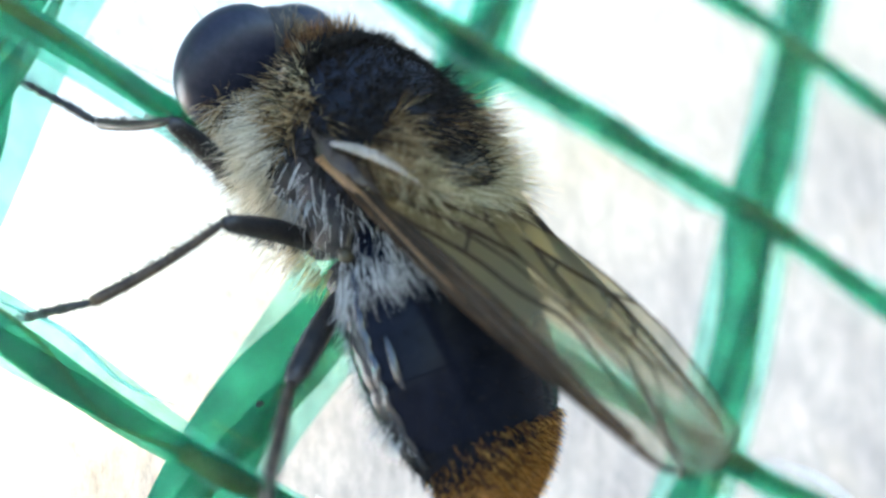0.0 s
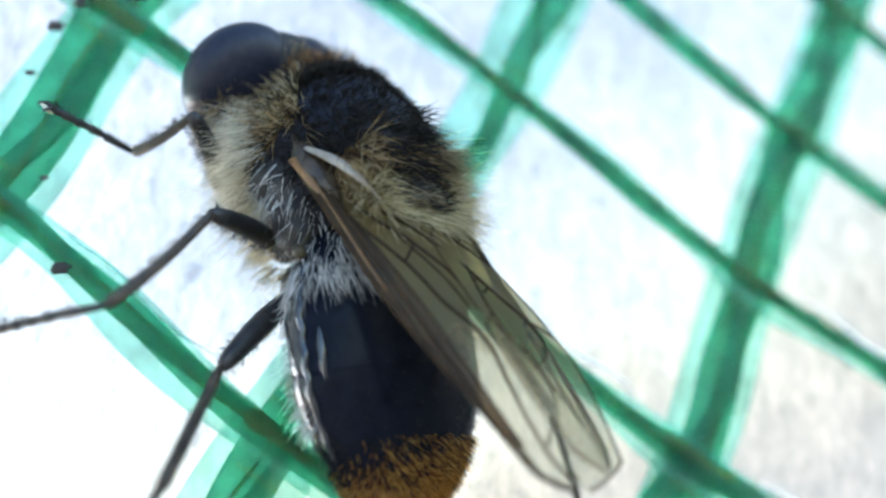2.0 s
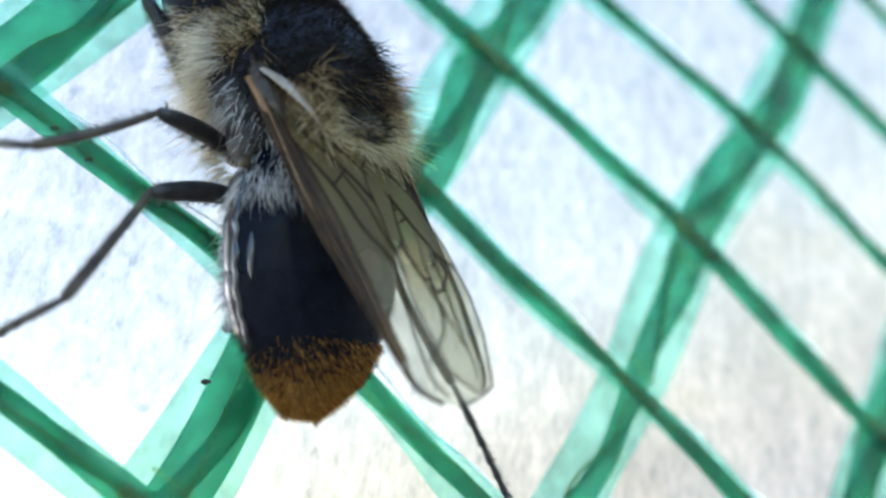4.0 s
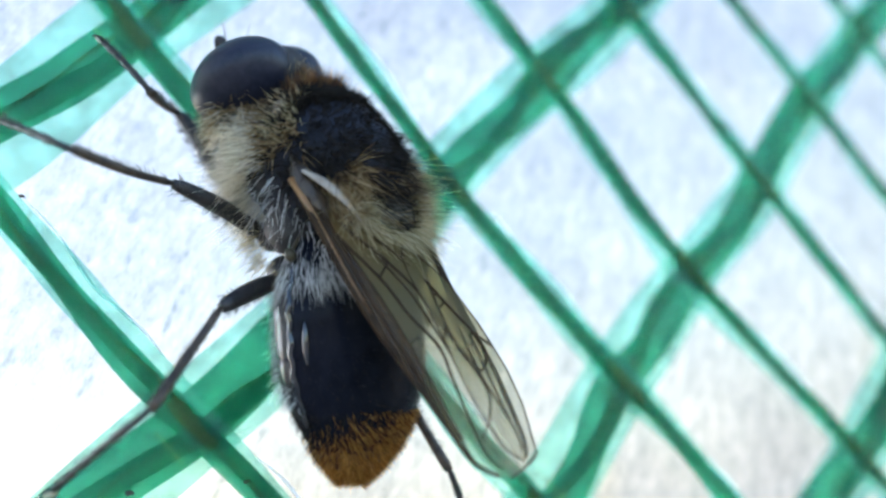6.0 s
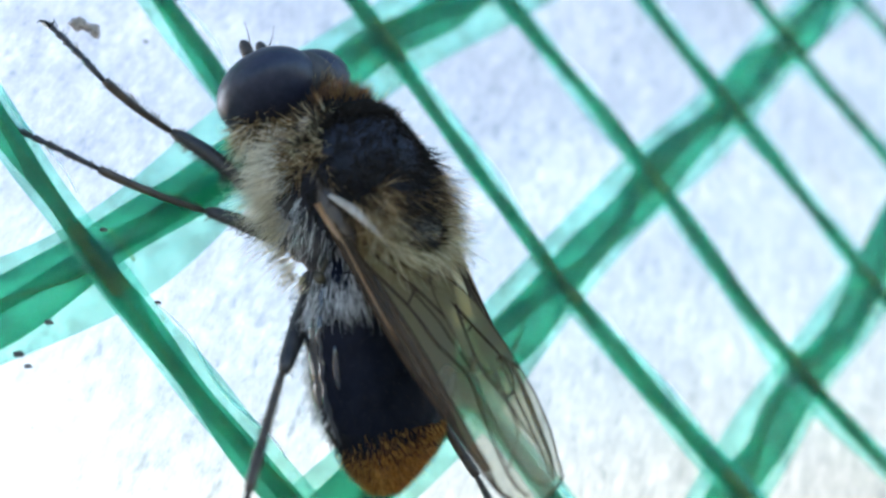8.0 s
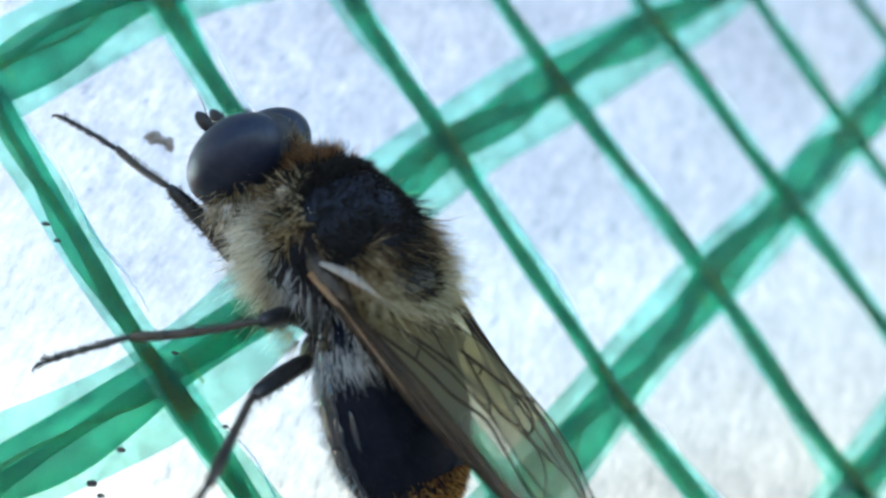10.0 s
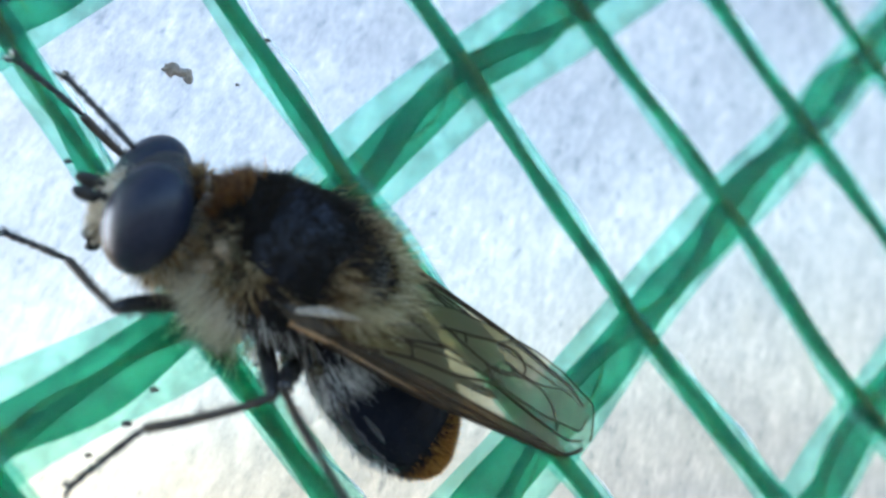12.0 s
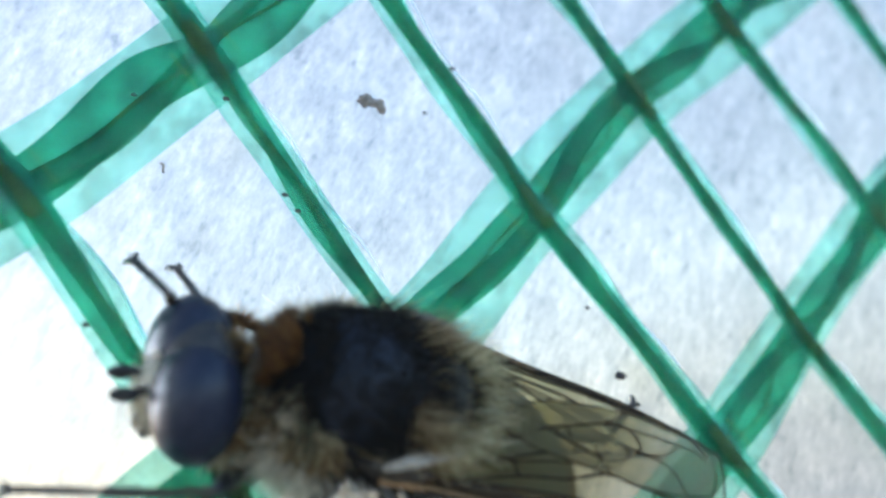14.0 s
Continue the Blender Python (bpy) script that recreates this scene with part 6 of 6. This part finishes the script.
    walk(legs["front_right"][2], [
        (0, mm(4.43, -3.97, -3.78, -7, 33, -23)), (9, mm(4.43, -3.97, -3.78, -7, 33, -23)), (9.5, mm(4.72, -3.41, -3.44, -4, 13, -13)),
        (10, mm(4.86, -2.75, -3.14, -5, -8, -5)), (10.5, mm(4.83, -2.01, -2.92, -9, -29, 4)), (11, mm(4.64, -1.26, -2.79, -19, -49, 18)),
        (11.5, mm(4.30, -0.53, -2.77, -45, -65, 47)), (11.6, mm(5.05, -0.80, -2.56, -31, -57, 31)), (11.7, mm(5.65, -1.06, -2.27, -24, -48, 21)),
        (11.8, mm(6.06, -1.30, -1.92, -19, -38, 15)), (11.9, mm(6.27, -1.53, -1.54, -16, -28, 9)), (12, mm(6.27, -1.73, -1.18, -15, -18, 5)),
        (12.2, mm(6.34, -1.52, -1.37, -13, -11, -5)), (12.3, mm(6.38, -1.31, -1.56, -12, -3, -15)), (12.5, mm(6.41, -1.09, -1.76, -13, 5, -24)),
        (12.7, mm(6.23, -1.10, -0.95, -14, 9, -31)), (12.8, mm(5.80, -1.14, -0.24, -16, 12, -37)), (13, mm(5.16, -1.21, 0.32, -17, 15, -44)),
        (13.3, mm(5.00, -0.93, 0.32, -18, 27, -45)), (13.5, mm(4.82, -0.65, 0.29, -18, 40, -46)), (13.7, mm(4.75, -0.87, 0.39, -21, 37, -51)),
        (14, mm(4.67, -1.08, 0.47, -23, 34, -55))])
    walk(legs["hind_right"][0], [
        (0, mm(-1.80, -1.00, -2.10, -14, -30, -126)), (2.5, mm(-1.80, -1.00, -2.10, -14, -30, -126)), (3.33, mm(-1.80, -1.00, -2.10, -10, -21, -139)),
        (4.17, mm(-1.80, -1.00, -2.10, -7, -12, -151)), (5, mm(-1.80, -1.00, -2.10, -7, -1, -161)), (5.17, mm(-1.80, -1.00, -2.10, -7, -2, -161)),
        (5.33, mm(-1.80, -1.00, -2.10, -7, -2, -160)), (5.5, mm(-1.80, -1.00, -2.10, -7, -2, -159)), (5.73, mm(-1.80, -1.00, -2.10, -7, -2, -163)),
        (6, mm(-1.80, -1.00, -2.10, -7, -2, -168)), (6.27, mm(-1.80, -1.00, -2.10, -7, -1, -170)), (6.5, mm(-1.80, -1.00, -2.10, -7, 1, -171)),
        (6.73, mm(-1.80, -1.00, -2.10, -7, -0, -173)), (7, mm(-1.80, -1.00, -2.10, -7, -1, -174)), (7.27, mm(-1.80, -1.00, -2.10, -7, -1, -173)),
        (7.5, mm(-1.80, -1.00, -2.10, -7, -1, -172)), (8, mm(-1.80, -1.00, -2.10, -6, -4, -176)), (8.27, mm(-1.80, -1.00, -2.10, -7, -3, -173)),
        (8.5, mm(-1.80, -1.00, -2.10, -7, -2, -170)), (8.73, mm(-1.80, -1.00, -2.10, -7, -3, -171)), (9, mm(-1.80, -1.00, -2.10, -7, -3, -172)),
        (11.5, mm(-1.80, -1.00, -2.10, -7, -3, -172)), (14, mm(-1.80, -1.00, -2.10, -7, -3, -172))])
    walk(legs["hind_right"][1], [
        (0, mm(-3.26, -3.04, -0.64, -11, 21, -146)), (2.5, mm(-3.26, -3.04, -0.64, -11, 21, -146)), (3.33, mm(-3.83, -2.78, -1.05, -13, 15, -154)),
        (4.17, mm(-4.27, -2.40, -1.52, -14, 8, -161)), (5, mm(-4.55, -1.92, -2.03, -14, 1, -167)), (5.17, mm(-4.53, -1.97, -2.01, -14, 4, -169)),
        (5.33, mm(-4.52, -2.01, -2.00, -15, 7, -170)), (5.5, mm(-4.50, -2.05, -1.98, -15, 10, -172)), (5.73, mm(-4.58, -1.83, -1.98, -15, 6, -173)),
        (6, mm(-4.64, -1.60, -1.98, -15, 2, -175)), (6.27, mm(-4.65, -1.53, -2.06, -15, 2, -175)), (6.5, mm(-4.66, -1.46, -2.14, -15, 3, -175)),
        (6.73, mm(-4.68, -1.37, -2.08, -15, 0, -175)), (7, mm(-4.68, -1.29, -2.03, -15, -2, -175)), (7.27, mm(-4.68, -1.35, -2.05, -15, -0, -176)),
        (7.5, mm(-4.67, -1.40, -2.07, -15, 2, -176)), (8, mm(-4.69, -1.21, -1.92, -15, -3, -178)), (8.27, mm(-4.67, -1.36, -1.96, -15, -4, -175)),
        (8.5, mm(-4.65, -1.51, -2.01, -16, -5, -171)), (8.73, mm(-4.66, -1.47, -1.97, -15, -4, -173)), (9, mm(-4.66, -1.42, -1.93, -15, -2, -175)),
        (11.5, mm(-4.66, -1.42, -1.93, -15, -2, -175)), (14, mm(-4.66, -1.42, -1.93, -15, -2, -175))])
    walk(legs["hind_right"][2], [
        (0, mm(-5.74, -4.69, -1.80, -8, 30, -159)), (2.5, mm(-5.74, -4.69, -1.80, -8, 30, -159)), (3.33, mm(-6.61, -4.15, -1.86, -9, 17, -162)),
        (4.17, mm(-7.26, -3.45, -1.97, -9, 4, -165)), (5, mm(-7.67, -2.63, -2.10, -8, -8, -167)), (5.17, mm(-7.66, -2.59, -2.26, -8, 2, -156)),
        (5.33, mm(-7.64, -2.54, -2.41, -6, 12, -145)), (5.5, mm(-7.62, -2.49, -2.57, -1, 22, -132)), (5.73, mm(-7.74, -2.20, -2.33, -0, 28, -131)),
        (6, mm(-7.82, -1.90, -2.09, 1, 34, -128)), (6.27, mm(-7.84, -1.82, -2.19, 3, 33, -124)), (6.5, mm(-7.85, -1.73, -2.29, 5, 31, -121)),
        (6.73, mm(-7.86, -1.64, -2.10, 1, 27, -130)), (7, mm(-7.87, -1.55, -1.90, -3, 23, -139)), (7.27, mm(-7.87, -1.58, -2.03, -1, 27, -136)),
        (7.5, mm(-7.86, -1.61, -2.16, 1, 30, -132)), (8, mm(-7.88, -1.29, -1.74, -2, 29, -137)), (8.27, mm(-7.85, -1.66, -1.73, -3, 18, -142)),
        (8.5, mm(-7.80, -2.03, -1.71, -4, 7, -146)), (8.73, mm(-7.83, -1.87, -1.76, -2, 15, -138)), (9, mm(-7.85, -1.71, -1.80, 2, 22, -129)),
        (11.5, mm(-7.85, -1.71, -1.80, 2, 22, -129)), (14, mm(-7.85, -1.71, -1.80, 2, 22, -129))])
    walk(legs["middle_right"][0], [
        (0, mm(-0.60, -0.70, -2.00, -10, -0, -36)), (5.4, mm(-0.60, -0.70, -2.00, -10, -0, -36)), (5.5, mm(-0.60, -0.70, -2.00, -0, -1, -37)), (5.6, mm(-0.60, -0.70, -2.00, -10, -0, -36)), (9, mm(-0.60, -0.70, -2.00, -10, -0, -36)), (11.5, mm(-0.60, -0.70, -2.00, -10, -0, -36)),
        (11.6, mm(-0.60, -0.70, -2.00, -11, -10, -31)), (11.7, mm(-0.60, -0.70, -2.00, -12, -19, -26)), (11.8, mm(-0.60, -0.70, -2.00, -15, -28, -21)),
        (11.9, mm(-0.60, -0.70, -2.00, -19, -37, -14)), (12, mm(-0.60, -0.70, -2.00, -25, -46, -5)), (12.2, mm(-0.60, -0.70, -2.00, -17, -42, -17)),
        (12.3, mm(-0.60, -0.70, -2.00, -11, -36, -27)), (12.5, mm(-0.60, -0.70, -2.00, -7, -30, -36)), (12.7, mm(-0.60, -0.70, -2.00, -6, -28, -37)),
        (13, mm(-0.60, -0.70, -2.00, -5, -27, -39)), (13.2, mm(-0.60, -0.70, -2.00, -8, -22, -31)), (13.3, mm(-0.60, -0.70, -2.00, -11, -18, -22)),
        (13.5, mm(-0.60, -0.70, -2.00, -13, -13, -15)), (13.7, mm(-0.60, -0.70, -2.00, -12, -10, -21)), (14, mm(-0.60, -0.70, -2.00, -11, -7, -26))])
    walk(legs["middle_right"][1], [
        (0, mm(1.90, -2.53, -2.00, -9, 7, -149)), (5.4, mm(1.90, -2.53, -2.00, -9, 7, -149)), (5.5, mm(1.87, -2.58, -1.92, 0, -53, -136)), (5.6, mm(1.90, -2.53, -2.00, -9, 7, -149)), (9, mm(1.90, -2.53, -2.00, -9, 7, -149)), (11.5, mm(1.90, -2.53, -2.00, -9, 7, -149)),
        (11.6, mm(2.01, -2.30, -1.49, -1, 17, -119)), (11.7, mm(2.03, -2.00, -0.99, 13, 22, -86)), (11.8, mm(1.95, -1.67, -0.53, 28, 21, -53)),
        (11.9, mm(1.79, -1.30, -0.12, 41, 14, -21)), (12, mm(1.55, -0.90, 0.22, 49, 3, 8)), (12.2, mm(1.62, -1.38, 0.06, 48, -12, 12)),
        (12.3, mm(1.63, -1.83, -0.16, 46, -26, 17)), (12.5, mm(1.57, -2.26, -0.43, 42, -40, 23)), (12.7, mm(1.56, -2.36, -0.52, 43, -31, 20)),
        (13, mm(1.55, -2.45, -0.61, 43, -22, 18)), (13.2, mm(1.87, -2.16, -0.82, 41, -29, 25)), (13.3, mm(2.13, -1.83, -1.05, 37, -34, 32)),
        (13.5, mm(2.32, -1.47, -1.31, 32, -39, 41)), (13.7, mm(2.26, -1.78, -1.45, 35, -43, 36)), (14, mm(2.15, -2.07, -1.60, 39, -47, 30))])
    walk(legs["middle_right"][2], [
        (0, mm(-0.66, -4.07, -2.34, -8, 7, -155)), (5.4, mm(-0.66, -4.07, -2.34, -8, 7, -155)), (5.5, mm(0.57, -3.85, 0.47, -0, -52, -86)), (5.6, mm(-0.66, -4.07, -2.34, -8, 7, -155)), (9, mm(-0.66, -4.07, -2.34, -8, 7, -155)), (11.5, mm(-0.66, -4.07, -2.34, -8, 7, -155)),
        (11.6, mm(0.62, -4.81, -2.36, -3, 10, -129)), (11.7, mm(2.20, -4.77, -2.14, 2, 12, -102)), (11.8, mm(3.64, -3.89, -1.63, 8, 10, -75)),
        (11.9, mm(4.51, -2.34, -0.85, 12, 7, -49)), (12, mm(4.51, -0.47, 0.07, 15, 2, -23)), (12.2, mm(4.49, -0.75, 0.66, 14, 6, -34)),
        (12.3, mm(4.21, -1.05, 1.15, 12, 10, -46)), (12.5, mm(3.69, -1.38, 1.51, 10, 13, -58)), (12.7, mm(3.97, -1.47, 1.04, 12, 9, -46)),
        (13, mm(4.18, -1.58, 0.53, 13, 5, -35)), (13.2, mm(4.26, -1.04, 0.61, 11, 14, -42)), (13.3, mm(4.23, -0.50, 0.63, 8, 23, -49)),
        (13.5, mm(4.08, 0.04, 0.59, 4, 32, -57)), (13.7, mm(4.03, -0.50, 0.61, 0, 37, -63)), (14, mm(3.92, -1.03, 0.59, -4, 41, -70))])


NECK = Vector((2.4, 0.0, -0.25)) * MM


def turned(roll, pitch, yaw, out):
    """The head's pose on the neck; out: millimetres by which the neck is stretched."""
    return Matrix.Translation(NECK + Vector((out * MM, 0.05 * MM, -0.22 * MM))) @ pose(0, 0, 0, roll, pitch, yaw) @ Matrix.Translation(-NECK)


def motions():
    walk(FLY, [
        (0.0, pose(0.01907, -0.00322, 1.15915, 23.4, -65.6, 88.5)),
        (0.5, pose(0.01902, -0.00276, 1.16122, 32.2, -68.9, 82.7)),
        (1.0, pose(0.01844, -0.00328, 1.16477, 21.0, -71.7, 91.2)),
        (1.5, pose(0.01825, -0.00387, 1.16615, 37.4, -74.7, 75.9)),
        (2.0, pose(0.01811, -0.00307, 1.16977, 29.7, -75.7, 85.5)),
        (2.5, pose(0.01907, -0.00285, 1.17204, 58.1, -75.0, 53.6)),
        (5.0, pose(0.01511, -0.00340, 1.18679, -10.7, -79.0, 121.4)),
        (5.5, pose(0.01497, -0.00394, 1.18820, -3.1, -74.6, 117.7)),
        (6.0, pose(0.01367, -0.00393, 1.18915, -21.9, -74.0, 132.9)),
        (6.5, pose(0.01291, -0.00417, 1.19064, -36.1, -74.9, 144.5)),
        (7.0, pose(0.01184, -0.00405, 1.19165, -48.0, -74.0, 155.3)),
        (7.5, pose(0.01130, -0.00395, 1.19203, -43.3, -72.2, 152.3)),
        (8.0, pose(0.01126, -0.00405, 1.19183, -60.9, -72.8, 168.9)),
        (8.5, pose(0.01064, -0.00419, 1.19454, -47.9, -78.7, 162.2)),
        (9.0, pose(0.01025, -0.00435, 1.19481, -45.6, -75.8, 160.7)),
        (11.5, pose(0.00741, -0.00329, 1.19211, -71.7, -37.2, 174.4)),
        (12.0, pose(0.00725, -0.00250, 1.19235, -70.4, -35.0, 180.5)),
        (12.5, pose(0.00728, -0.00302, 1.19215, -69.8, -37.7, 174.6)),
        (13.0, pose(0.00599, -0.00343, 1.19198, -73.3, -27.1, 175.8)),
        (13.5, pose(0.00382, -0.00329, 1.19103, -72.5, -24.1, 173.8)),
        (14.0, pose(0.00241, -0.00340, 1.18983, -73.5, -21.1, 176.2)),
    ])
    walk(HEAD, [
        (0.0, turned(0, 4, 0, -0.08)), (2.5, turned(2, 4, 0, -0.08)), (5.0, turned(4, 2, 0, -0.08)), (6.0, turned(8, 0, 4, -0.08)), (9.0, turned(8, 0, 4, -0.05)),
        (11.5, turned(20, 0, 14, 0.2)), (13.0, turned(20, 0, 14, 0.2)), (14.0, turned(18, 0, 14, 0.2))])
    key_legs(LEGS)


motions()
